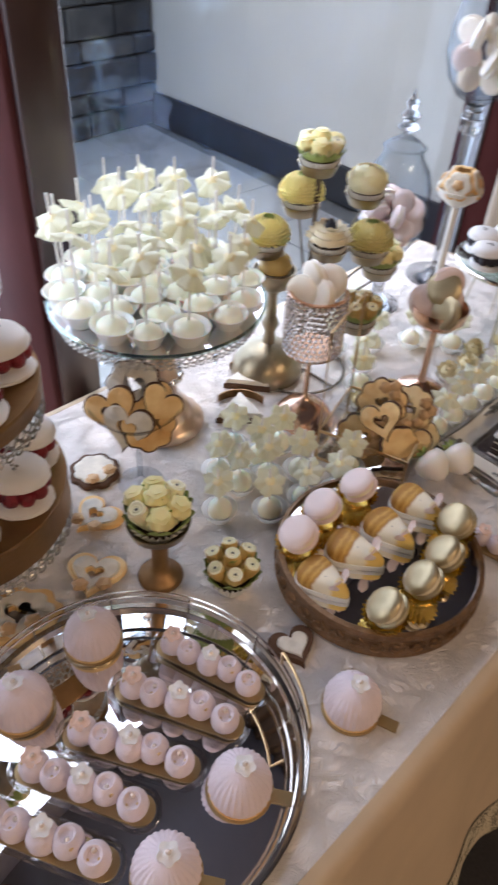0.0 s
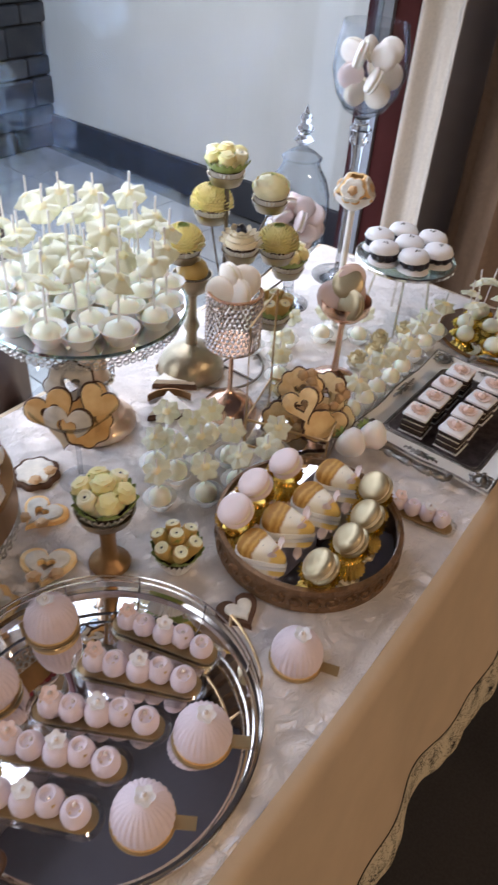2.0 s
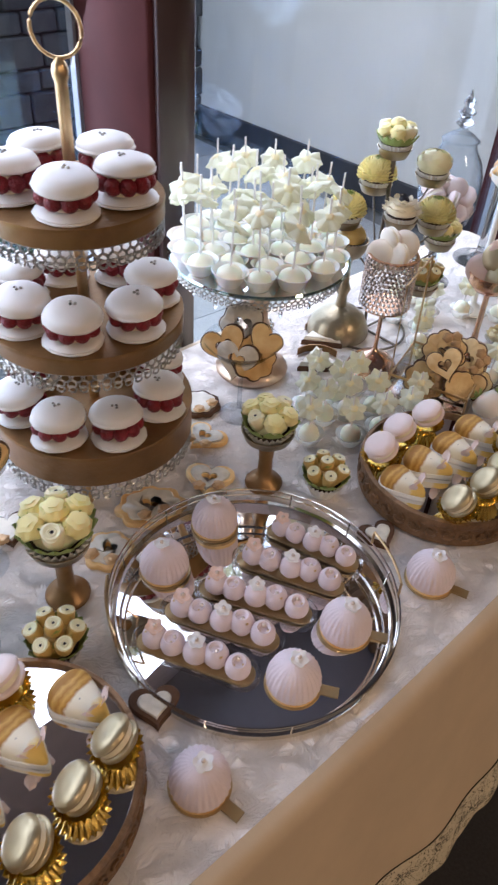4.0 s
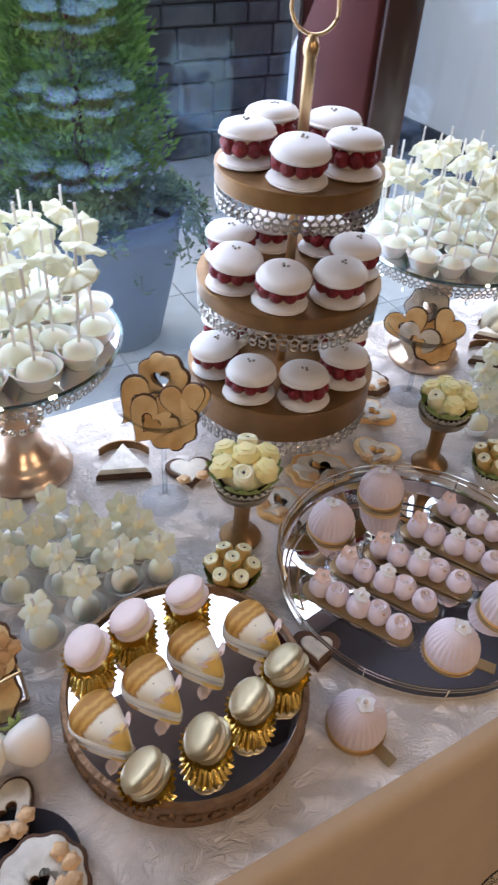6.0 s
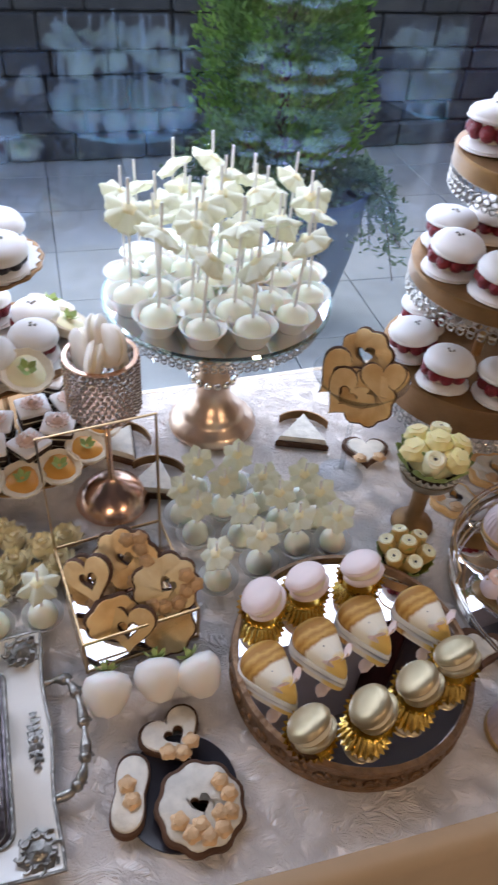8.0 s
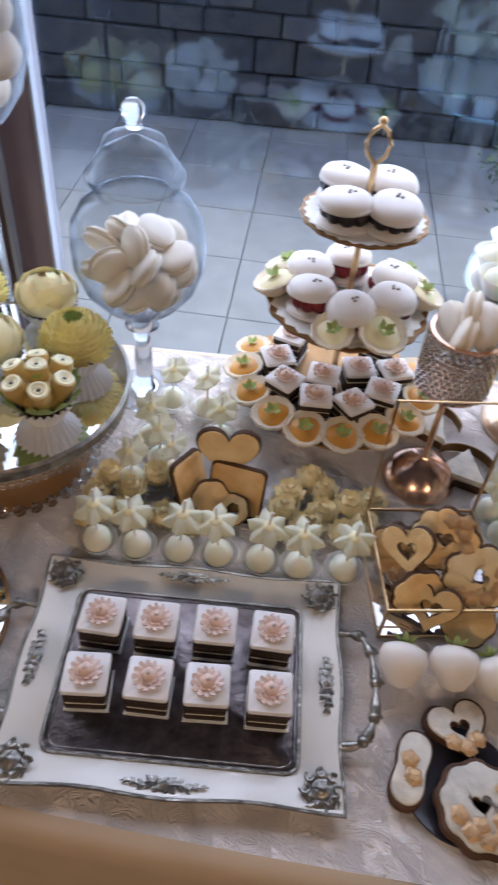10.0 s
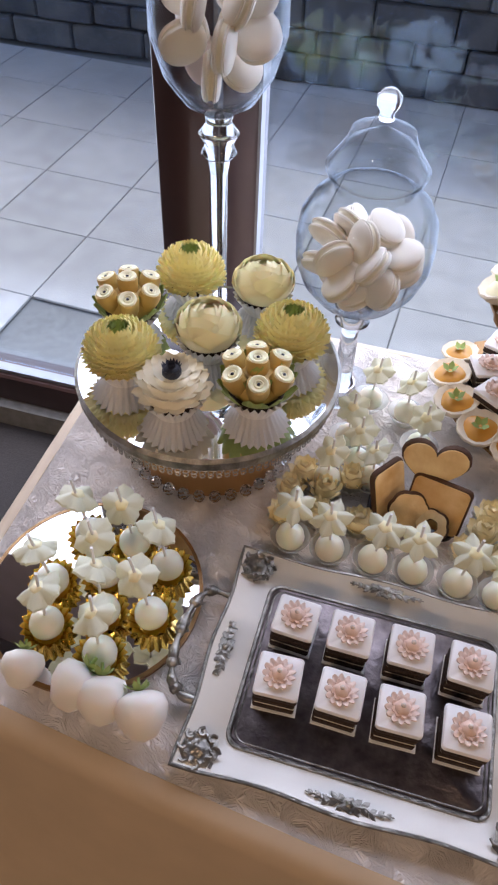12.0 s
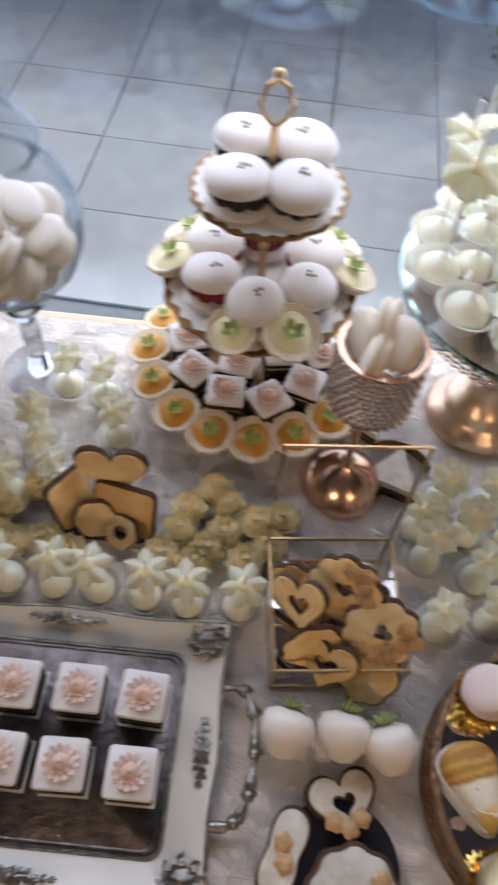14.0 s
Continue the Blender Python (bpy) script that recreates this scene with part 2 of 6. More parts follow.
FROST = frost_mat()
WAXCUP = mat("milky_cup", (0.86, 0.86, 0.82), 0.35, var=0.04, scale=20, sss=0.6)
def eclair_mat():
    """Choux glaze in three zones along its length: caramel stripes, ivory, pale yellow tip."""
    m = mat("striped_glaze", (0.90, 0.85, 0.74), 0.5, var=0.06, scale=40, bump=0.08, spec=0.3)
    nt = m.node_tree
    tc = nt.nodes["Texture Coordinate"]
    wob = nt.nodes.new("ShaderNodeTexNoise")
    wob.inputs["Scale"].default_value, wob.inputs["Detail"].default_value = 90, 3
    nt.links.new(tc.outputs["Object"], wob.inputs["Vector"])
    sep = nt.nodes.new("ShaderNodeSeparateXYZ")
    nt.links.new(tc.outputs["Object"], sep.inputs[0])
    xa = nt.nodes.new("ShaderNodeMath")
    xa.operation = "MULTIPLY_ADD"
    xa.inputs[1].default_value = 0.010
    nt.links.new(wob.outputs["Fac"], xa.inputs[0])
    nt.links.new(sep.outputs["X"], xa.inputs[2])
    mr = nt.nodes.new("ShaderNodeMapRange")
    mr.inputs["From Min"].default_value, mr.inputs["From Max"].default_value = -0.032, 0.048
    nt.links.new(xa.outputs[0], mr.inputs["Value"])
    ramp = nt.nodes.new("ShaderNodeValToRGB")
    els = ramp.color_ramp.elements
    els[0].position, els[0].color = 0.0, (0.40, 0.19, 0.035, 1)
    els[1].position, els[1].color = 1.0, (0.80, 0.55, 0.15, 1)
    car, pale, ivory = (0.40, 0.19, 0.035, 1), (0.62, 0.37, 0.09, 1), (0.84, 0.77, 0.60, 1)
    for pos, c in ((0.10, pale), (0.17, car), (0.25, car), (0.30, pale), (0.36, car), (0.42, pale), (0.47, car), (0.52, ivory), (0.76, ivory), (0.83, (0.80, 0.57, 0.17, 1))):
        el = els.new(pos)
        el.color = c
    nt.links.new(mr.outputs[0], ramp.inputs[0])
    nt.links.new(ramp.outputs[0], nt.nodes["Principled BSDF"].inputs["Base Color"])
    return m


ECLAIR = eclair_mat()
CLEAR = pane_mat("thin_clear_plastic", (0.95, 0.95, 0.94), 1.45)
PLATEGLASS = pane_mat("mint_plate_glass", (0.80, 0.90, 0.87), 1.6)
MACW = mat("white_meringue", (0.78, 0.75, 0.72), 0.5, var=0.05, scale=35, bump=0.08, bscale=90, sss=0.1)
MACP = mat("pink_meringue", (0.83, 0.68, 0.635), 0.5, var=0.08, scale=35, bump=0.1, bscale=90, sss=0.1)
MACC = mat("cream_meringue", (0.92, 0.85, 0.74), 0.5, var=0.1, scale=35, bump=0.1, sss=0.1, rand=0.08)
MACG = mat("gold_dusted_meringue", (0.52, 0.43, 0.26), 0.40, 0.7, var=0.2, scale=30, bump=0.1)
BERRY = mat("raspberry", (0.26, 0.012, 0.022), 0.4, var=0.5, scale=90, bump=0.9, bscale=260, spec=0.5)
BLACKB = mat("blackberry_filling", (0.018, 0.012, 0.02), 0.4, var=0.4, scale=80, bump=0.8, bscale=200)
CREAM = mat("butter_cream", (0.84, 0.76, 0.57), 0.5, var=0.08, scale=40, bump=0.1)
BUTTER = mat("yellow_butter_cream", (0.88, 0.76, 0.47), 0.5, var=0.10, scale=40, bump=0.1, rand=0.06)
POPMINT = mat("mint_white_glaze", (0.83, 0.84, 0.70), 0.30, var=0.05, scale=20, sss=0.5, rand=0.04)
POPCUP = mat("pleated_white_paper", (0.84, 0.835, 0.80), 0.7, var=0.05, scale=50, bump=0.1)
def sugar_mat():
    """Thin sugar paste: pale cream, lets the light behind it through."""
    m = mat("sugar_flower", (0.88, 0.875, 0.72), 0.55, var=0.07, scale=60, bump=0.1, rand=0.05)
    nt = m.node_tree
    tl, mx = nt.nodes.new("ShaderNodeBsdfTranslucent"), nt.nodes.new("ShaderNodeMixShader")
    tl.inputs[0].default_value = (0.88, 0.88, 0.70, 1)
    mx.inputs[0].default_value = 0.38
    nt.links.new(nt.nodes["Principled BSDF"].outputs[0], mx.inputs[1])
    nt.links.new(tl.outputs[0], mx.inputs[2])
    nt.links.new(mx.outputs[0], nt.nodes["Material Output"].inputs[0])
    return m


SUGARFLOWER = sugar_mat()
STICK = mat("white_stick", (0.84, 0.83, 0.80), 0.5, var=0.04)
PINK = mat("pink_velvet_mousse", (0.78, 0.66, 0.675), 0.75, var=0.07, scale=60, bump=0.3, bscale=400, rand=0.04)
PEARL = mat("pearl", (0.85, 0.72, 0.62), 0.25, 0.3, var=0.05)
BISCUIT = mat("golden_biscuit", (0.92, 0.71, 0.37), 0.7, col2=(0.66, 0.37, 0.12), scale=26, bump=0.4, bscale=120, rand=0.15)
PALEBISCUIT = mat("pale_biscuit", (0.92, 0.80, 0.52), 0.6, col2=(0.80, 0.60, 0.30), scale=30, bump=0.3, bscale=120)
BISCUITD = mat("dark_biscuit_edge", (0.11, 0.05, 0.022), 0.8, var=0.4, scale=40, bump=0.4)
ICING = mat("royal_icing", (0.82, 0.76, 0.64), 0.45, var=0.34, scale=45, bump=0.5, bscale=90)
ICINGG = mat("gold_icing", (0.70, 0.45, 0.23), 0.4, 0.25, var=0.3, scale=70, bump=0.5)
CHOC = mat("chocolate_sponge", (0.045, 0.022, 0.013), 0.75, var=0.5, scale=80, bump=0.9, bscale=180)
DIPPED = mat("white_chocolate", (0.86, 0.81, 0.74), 0.35, var=0.06, scale=30, bump=0.12, bscale=70, sss=0.3)
FONDANT = mat("white_fondant", (0.79, 0.755, 0.73), 0.42, var=0.03, sss=0.1)
PEACHL = mat("pale_peach_icing", (0.84, 0.66, 0.57), 0.55, var=0.12, scale=80, bump=0.2)
PEACH = mat("peach_icing_flower", (0.80, 0.57, 0.46), 0.55, var=0.15, scale=80, bump=0.3)
YELLOW = mat("yellow_buttercream", (0.95, 0.85, 0.40), 0.5, var=0.14, scale=18, bump=0.1, rand=0.05, sss=0.3)
PALEYEL = mat("pale_yellow_buttercream", (0.94, 0.87, 0.57), 0.5, var=0.08, scale=18, rand=0.04, sss=0.3)
GREENB = mat("green_buttercream", (0.36, 0.46, 0.13), 0.55, var=0.3, scale=50, bump=0.2)
BUDGOLD = mat("ochre_buttercream", (0.66, 0.45, 0.14), 0.5, var=0.25, scale=40, bump=0.15)
DARKC = mat("dark_poppy_centre", (0.02, 0.02, 0.035), 0.6, var=0.4, scale=90, bump=0.8)
CARAMEL = mat("caramel_glaze", (0.70, 0.46, 0.13), 0.25, var=0.35, scale=22, coat=0.3)
ORANGE = mat("apricot_filling", (0.75, 0.36, 0.06), 0.35, var=0.25, scale=30)
PASTRY = mat("tart_pastry", (0.82, 0.72, 0.55), 0.7, var=0.2, scale=40, bump=0.3)
CARDG = mat("gold_cake_card", (0.50, 0.36, 0.18), 0.35, 0.5, var=0.15)
SLATE = mat("dark_plate", (0.03, 0.028, 0.035), 0.25, var=0.3, scale=30)
WOOD = mat("table_wood", (0.22, 0.14, 0.08), 0.6, var=0.3, scale=12)
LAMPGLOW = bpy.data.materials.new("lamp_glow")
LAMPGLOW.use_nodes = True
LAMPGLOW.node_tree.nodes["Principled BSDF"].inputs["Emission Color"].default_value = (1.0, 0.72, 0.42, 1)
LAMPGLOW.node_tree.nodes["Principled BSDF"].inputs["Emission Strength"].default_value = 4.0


# ---- mesh tools ----
I4 = Matrix.Identity(4)


class Shape:
    """Gathers vertices and faces of one mesh."""

    def __init__(self):
        self.v, self.f = [], []

    def add(self, vs, fs, m=I4):
        o = len(self.v)
        self.v.extend((m @ Vector(p))[:] for p in vs)
        self.f.extend([i + o for i in f] for f in fs)
        return self

    def lathe(self, prof, seg=24, m=I4, wave=None):
        vs, fs = [], []
        for k, (r, z) in enumerate(prof):
            for i in range(seg):
                a = 2 * math.pi * i / seg
                rr, zz = wave(a, r, z, k) if wave else (r, z)
                vs.append((rr * math.cos(a), rr * math.sin(a), zz))
        n = len(prof)
        for k in range(n - 1):
            for i in range(seg):
                j = (i + 1) % seg
                fs.append((k * seg + i, k * seg + j, (k + 1) * seg + j, (k + 1) * seg + i))
        if prof[0][0] > 0:
            fs.append(tuple(reversed(range(seg))))
        if prof[-1][0] > 0:
            fs.append(tuple(range((n - 1) * seg, n * seg)))
        return self.add(vs, fs, m)

    def ring(self, prof, seg=32, m=I4):
        """A closed profile turned round the axis."""
        vs, fs, n = [], [], len(prof)
        for r, z in prof:
            for i in range(seg):
                a = 2 * math.pi * i / seg
                vs.append((r * math.cos(a), r * math.sin(a), z))
        for k in range(n):
            q = (k + 1) % n
            for i in range(seg):
                j = (i + 1) % seg
                fs.append((k * seg + i, k * seg + j, q * seg + j, q * seg + i))
        return self.add(vs, fs, m)

    def ball(self, r, m=I4, seg=14, rings=8, sz=1.0):
        return self.lathe([(r * math.sin(math.pi * (k + 0.001 * (k == 0)) / rings), -r * sz * math.cos(math.pi * k / rings)) for k in range(rings + 1)], seg, m)

    def box(self, x, y, z, m=I4, c=0.0):
        """A box with cut edges; origin at its base's middle."""
        x, y = x / 2, y / 2
        c = min(c, x * 0.9, y * 0.9, z * 0.45)
        if c <= 0:
            vs = [(-x, -y, 0), (x, -y, 0), (x, y, 0), (-x, y, 0), (-x, -y, z), (x, -y, z), (x, y, z), (-x, y, z)]
            return self.add(vs, [(3, 2, 1, 0), (4, 5, 6, 7), (0, 1, 5, 4), (1, 2, 6, 5), (2, 3, 7, 6), (3, 0, 4, 7)], m)
        ringp = lambda e: [(-x + e + c, -y + e), (x - e - c, -y + e), (x - e, -y + e + c), (x - e, y - e - c), (x - e - c, y - e), (-x + e + c, y - e), (-x + e, y - e - c), (-x + e, -y + e + c)]
        vs = [(a, b, zz) for e, zz in ((c, 0), (0, c), (0, z - c), (c, z)) for a, b in ringp(e)]
        fs = [tuple(reversed(range(8))), tuple(range(24, 32))]
        for k in range(3):
            fs += [(k * 8 + i, k * 8 + (i + 1) % 8, k * 8 + 8 + (i + 1) % 8, k * 8 + 8 + i) for i in range(8)]
        return self.add(vs, fs, m)

    def tube(self, path, r, seg=8, closed=False, m=I4):
        pts = [Vector(p) for p in path]
        n, vs, fs = len(pts), [], []
        for i, p in enumerate(pts):
            a, b = pts[(i - 1) % n] if closed or i else p, pts[(i + 1) % n] if closed or i < n - 1 else p
            d = (b - a).normalized()
            u = d.cross(Vector((0, 0, 1)) if abs(d.z) < 0.95 else Vector((1, 0, 0))).normalized()
            w = d.cross(u)
            rr = r[i] if isinstance(r, (list, tuple)) else r
            vs += [p + rr * (math.cos(2 * math.pi * k / seg) * u + math.sin(2 * math.pi * k / seg) * w) for k in range(seg)]
        for i in range(n if closed else n - 1):
            j = (i + 1) % n
            fs += [(i * seg + k, i * seg + (k + 1) % seg, j * seg + (k + 1) % seg, j * seg + k) for k in range(seg)]
        if not closed:
            fs += [tuple(reversed(range(seg))), tuple(range((n - 1) * seg, n * seg))]
        return self.add(vs, fs, m)

    def slab(self, outer, h, inner=None, e=0.002, m=I4):
        """A flat piece with a rounded outline, its top edge eased; inner: a hole with as many points."""
        n, vs, fs = len(outer), [], []
        cx, cy = sum(p[0] for p in outer) / n, sum(p[1] for p in outer) / n
        size = max(math.hypot(p[0] - cx, p[1] - cy) for p in outer)
        k = 1 - e / size
        rows = [(1, 0.0), (1, h - e), (k, h)]
        for s, z in rows:
            vs += [(cx + (x - cx) * s, cy + (y - cy) * s, z) for x, y in outer]
        for q in range(2):
            fs += [(q * n + i, q * n + (i + 1) % n, q * n + n + (i + 1) % n, q * n + n + i) for i in range(n)]
        if inner:
            o = len(vs)
            vs += [(x, y, h) for x, y in inner] + [(x, y, 0) for x, y in inner]
            for i in range(n):
                j = (i + 1) % n
                fs += [(2 * n + i, 2 * n + j, o + j, o + i), (o + i, o + j, o + n + j, o + n + i), (o + n + i, o + n + j, j, i)]
        else:
            fs += [tuple(range(2 * n, 3 * n)), tuple(reversed(range(n)))]
        return self.add(vs, fs, m)

    def petal(self, length, width, cup, m=I4, nx=4, ny=3, point=0.0):
        """A thin cupped petal that grows along +x from its root."""
        vs, fs = [], []
        for i in range(nx + 1):
            s = i / nx
            wd = width * (math.sin(math.pi * min(0.14 + 0.86 * s, 1) ** (1.15 - 0.3 * point)) ** 0.6 + 0.06 * (1 - s))
            for j in range(ny + 1):
                q = 2 * j / ny - 1
                vs.append((length * s, q * wd / 2, cup * (s * s + 0.6 * q * q * s)))
        for i in range(nx):
            fs += [(i * (ny + 1) + j, (i + 1) * (ny + 1) + j, (i + 1) * (ny + 1) + j + 1, i * (ny + 1) + j + 1) for j in range(ny)]
        return self.add(vs, fs, m)

    def husk(self, rad, lon, width, lat0, lat1, m=I4, nx=7, ny=6, flat=.86):
        """A petal that hugs a ball, with a rounded upper edge that stands off a little."""
        vs, fs = [], []
        for i in range(ny + 1):
            s = i / ny
            for j in range(nx + 1):
                q = 2 * j / nx - 1
                la = radians(lat0 + (lat1 - lat0) * s * (1 - .30 * q * q))
                lo = radians(lon + q * width / 2)
                rr = rad * (1 + .15 * s ** 3 - .05 * q * q * s)
                vs.append((rr * math.cos(la) * math.cos(lo), rr * math.cos(la) * math.sin(lo), flat * rr * math.sin(la)))
        for i in range(ny):
            fs += [(i * (nx + 1) + j, i * (nx + 1) + j + 1, (i + 1) * (nx + 1) + j + 1, (i + 1) * (nx + 1) + j) for j in range(nx)]
        return self.add(vs, fs, m)

    def mesh(self, name, smooth=True):
        me = bpy.data.meshes.new(name)
        me.from_pydata(self.v, [], self.f)
        if smooth:
            me.polygons.foreach_set("use_smooth", [True] * len(me.polygons))
            me.set_sharp_from_angle(angle=radians(48))
        me.update()
        return me


# parts made of many tiny cast or piped leaves that cannot be told apart singly
FINE = ("carving", "rosette", "corner_mount", "side_ornament", "edge_ornament", "green_eye", "dark_centre", "calyx", "leaf_ruff", "herb", "flowers")


def part(name, shape, material, parent=None, label="", m=None, smooth=True):
    """Links one mesh, as a part under its thing or as a thing of its own."""
    me = shape if isinstance(shape, bpy.types.Mesh) else shape.mesh(name, smooth)
    if not me.materials:
        me.materials.append(material)
    ob = new(name, me)
    if parent is not None:
        ob.parent = parent
    if m is not None:
        ob.matrix_basis = m
    if label:
        tagged(ob, label)
    if name in FINE:
        tagged(ob, label, kind="stuff")
    return ob


def thing(name, label, category, group="", m=I4, kind=""):
    ob = new(name)
    ob.empty_display_size = 0.02
    ob.matrix_basis = m
    return tagged(ob, label, category, group, kind)


def setting(name, shape, material, label, category, m=None, smooth=False):
    return tagged(part(name, shape, material, m=m, smooth=smooth), label, category, kind="structure")


def T(x, y, z=0.0, rz=0.0, rx=0.0, ry=0.0):
    return pose(x, y, z, rx, ry, rz)


def spread(first, poses):
    """Puts a finished thing at the first pose and copies of it at the others."""
    first.matrix_basis = poses[0]
    return [first] + [copy_thing(first, p) for p in poses[1:]]


def heart(s, n=36, x0=0.0, y0=0.0):
    out = []
    for i in range(n):
        a = 2 * math.pi * i / n
        x = 16 * math.sin(a) ** 3
        y = 13 * math.cos(a) - 5 * math.cos(2 * a) - 2 * math.cos(3 * a) - math.cos(4 * a)
        out.append((x0 - x * s / 32, y0 + (y + 2.5) * s / 32))
    return out


def scallop(r, lobes, depth, n=48, sx=1.0):
    return [(sx * r * (1 - depth + depth * abs(math.cos(lobes * math.pi * i / n))) * math.cos(2 * math.pi * i / n),
             r * (1 - depth + depth * abs(math.cos(lobes * math.pi * i / n))) * math.sin(2 * math.pi * i / n)) for i in range(n)]


def rounded(x, y, r, n=6):
    out = []
    for cx, cy, a0 in ((x / 2 - r, y / 2 - r, 0), (-x / 2 + r, y / 2 - r, 90), (-x / 2 + r, -y / 2 + r, 180), (x / 2 - r, -y / 2 + r, 270)):
        out += [(cx + r * math.cos(radians(a0 + 90 * k / n)), cy + r * math.sin(radians(a0 + 90 * k / n))) for k in range(n + 1)]
    return out


rng = random.Random(7)
TOP = 0.750


# ---- the place: room, glazing, terrace ----
WIN = -1.30
setting("floor", Shape().box(4.45, 7.2, 0.1, T(0.925, -0.65, -0.1)), CARPET, "dark grey carpet floor of the room", "floor")
setting("ceiling", Shape().box(4.6, 7.2, 0.12, T(0.925, -0.65, 3.0)), CEIL, "plain pale painted ceiling", "ceiling")
setting("wall_back", Shape().box(0.15, 7.2, 3.0, T(3.22, -0.65, 0)), WALLIN, "plain beige wall of the room", "wall")
setting("wall_south", Shape().box(4.6, 0.15, 3.0, T(0.925, -4.32, 0)), WALLIN, "plain beige wall of the room", "wall")
setting("wall_north", Shape().box(4.45, 0.15, 3.0, T(0.925, 3.02, 0)), WALLIN, "plain beige wall behind the curtains", "wall")
setting("wall_over_window", Shape().box(0.2, 6.75, 0.97, T(WIN, -0.87, 2.03)), LILAC, "plain wall strip above the glazing", "wall")

# glazing: sill rail, head rail, posts and panes
sill = setting("window_sill_rail", Shape().box(0.10, 6.7, 0.10, T(WIN, -0.88, 0.075), 0.006), DARKFRAME, "dark brown bottom rail of the glazing", "window frame")
setting("window_threshold", Shape().box(0.16, 6.7, 0.075, T(WIN, -0.88, 0)), GROUT, "grey stone threshold below the glazing", "threshold")
setting("window_sill_strip", Shape().box(0.03, 6.7, 0.012, T(WIN + 0.02, -0.88, 0.176)), STEEL, "pale strip along the bottom rail", "window frame")
setting("window_head_rail", Shape().box(0.12, 6.7, 0.09, T(WIN, -0.88, 1.965)), DARKFRAME, "dark brown head rail of the glazing", "window frame")
for i, (y0, y1) in enumerate(((-4.2, -1.40), (-1.20, 0.54), (0.64, 2.44))):
    w = setting(f"window_{i + 1}", Shape().box(0.006, y1 - y0, 1.79, T(WIN - 0.01, (y0 + y1) / 2, 0.18)), WINDOW, "tall clear window pane with soft reflections", "window")
    w.visible_shadow = False
p = thing("window_post", "dark brown framed window post with pale edge", "window post", kind="structure")
part("post", Shape().box(0.10, 0.11, 1.80, T(WIN + 0.01, -1.345, 0.17), 0.004), DARKFRAME, p)
part("post_leaf", Shape().box(0.07, 0.075, 1.80, T(WIN - 0.005, -1.235, 0.17), 0.004), mat("violet_brown_frame", (0.13, 0.10, 0.12), 0.4, var=0.2, scale=8), p, "violet brown leaf of the post")
part("gasket", Shape().box(0.03, 0.008, 1.80, T(WIN + 0.02, -1.283, 0.17)), STEEL, p)
part("gasket", Shape().box(0.03, 0.006, 1.80, T(WIN + 0.02, -1.197, 0.17)), STEEL, p)
p = thing("window_pillar", "maroon painted pillar between two window panes", "pillar", kind="structure")
part("pillar", Shape().box(0.24, 0.098, 3.0, T(-1.172, 0.588, 0), 0.004), MAROON, p)
# thin added sheet: its dark colour paints the shade on the pillar's room side
part("front_board", Shape().box(0.014, 0.088, 3.0, T(-1.045, 0.596, 0), 0.003), DARKFRAME, p, "front face darkened to paint its shade")
part("gasket", Shape().box(0.02, 0.008, 1.80, T(WIN + 0.005, 0.534, 0.17)), STEEL, p)
p = thing("window_end_post", "maroon painted end post of the glazing", "window post", kind="structure")
part("post", Shape().box(0.20, 0.34, 3.0, T(WIN + 0.02, 2.63, 0), 0.004), MAROON, p)
part("gasket", Shape().box(0.06, 0.02, 1.80, T(WIN, 2.450, 0.17)), STEEL, p)

# curtains at the end of the room
def curtain(name, x0, x1, y, depth, waves, material, label, phase=0.0):
    s, n, h = Shape(), 90, 14
    vs, fs = [], []
    for k in range(h + 1):
        z = 0.02 + 2.9 * k / h
        for i in range(n + 1):
            a = i / n
            w = depth * (math.sin(2 * math.pi * waves * a + phase + 0.25 * math.sin(z * 2)) + 0.35 * math.sin(2 * math.pi * waves * 2.3 * a + 1.0))
            vs.append((x0 + (x1 - x0) * a, y + w * (1.0 - 0.15 * z / 3), z))
    for k in range(h):
        fs += [(k * (n + 1) + i, k * (n + 1) + i + 1, (k + 1) * (n + 1) + i + 1, (k + 1) * (n + 1) + i) for i in range(n)]
    ob = tagged(part(name, s.add(vs, fs), material), label, "curtain")
    ob.modifiers.new("thickness", "SOLIDIFY").thickness = 0.004
    return ob


# window light on the curtain's left edge is put into this paler colour
curtain("curtain", -1.28, -1.03, 2.50, 0.035, 1.5, CURTAIN_LIT, "curtain edge coloured pale as lit by the window", 0.6)
curtain("curtain", -1.00, 1.6, 2.72, 0.06, 9, CURTAIN_B, "brown satin curtain hanging in deep folds")

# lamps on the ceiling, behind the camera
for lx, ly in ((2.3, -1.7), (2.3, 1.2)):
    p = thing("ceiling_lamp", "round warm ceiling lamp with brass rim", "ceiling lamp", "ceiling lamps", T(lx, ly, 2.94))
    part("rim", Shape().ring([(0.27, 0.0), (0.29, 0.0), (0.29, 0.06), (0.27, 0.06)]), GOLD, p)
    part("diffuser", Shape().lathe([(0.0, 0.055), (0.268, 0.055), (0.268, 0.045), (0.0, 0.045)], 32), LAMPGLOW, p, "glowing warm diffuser")

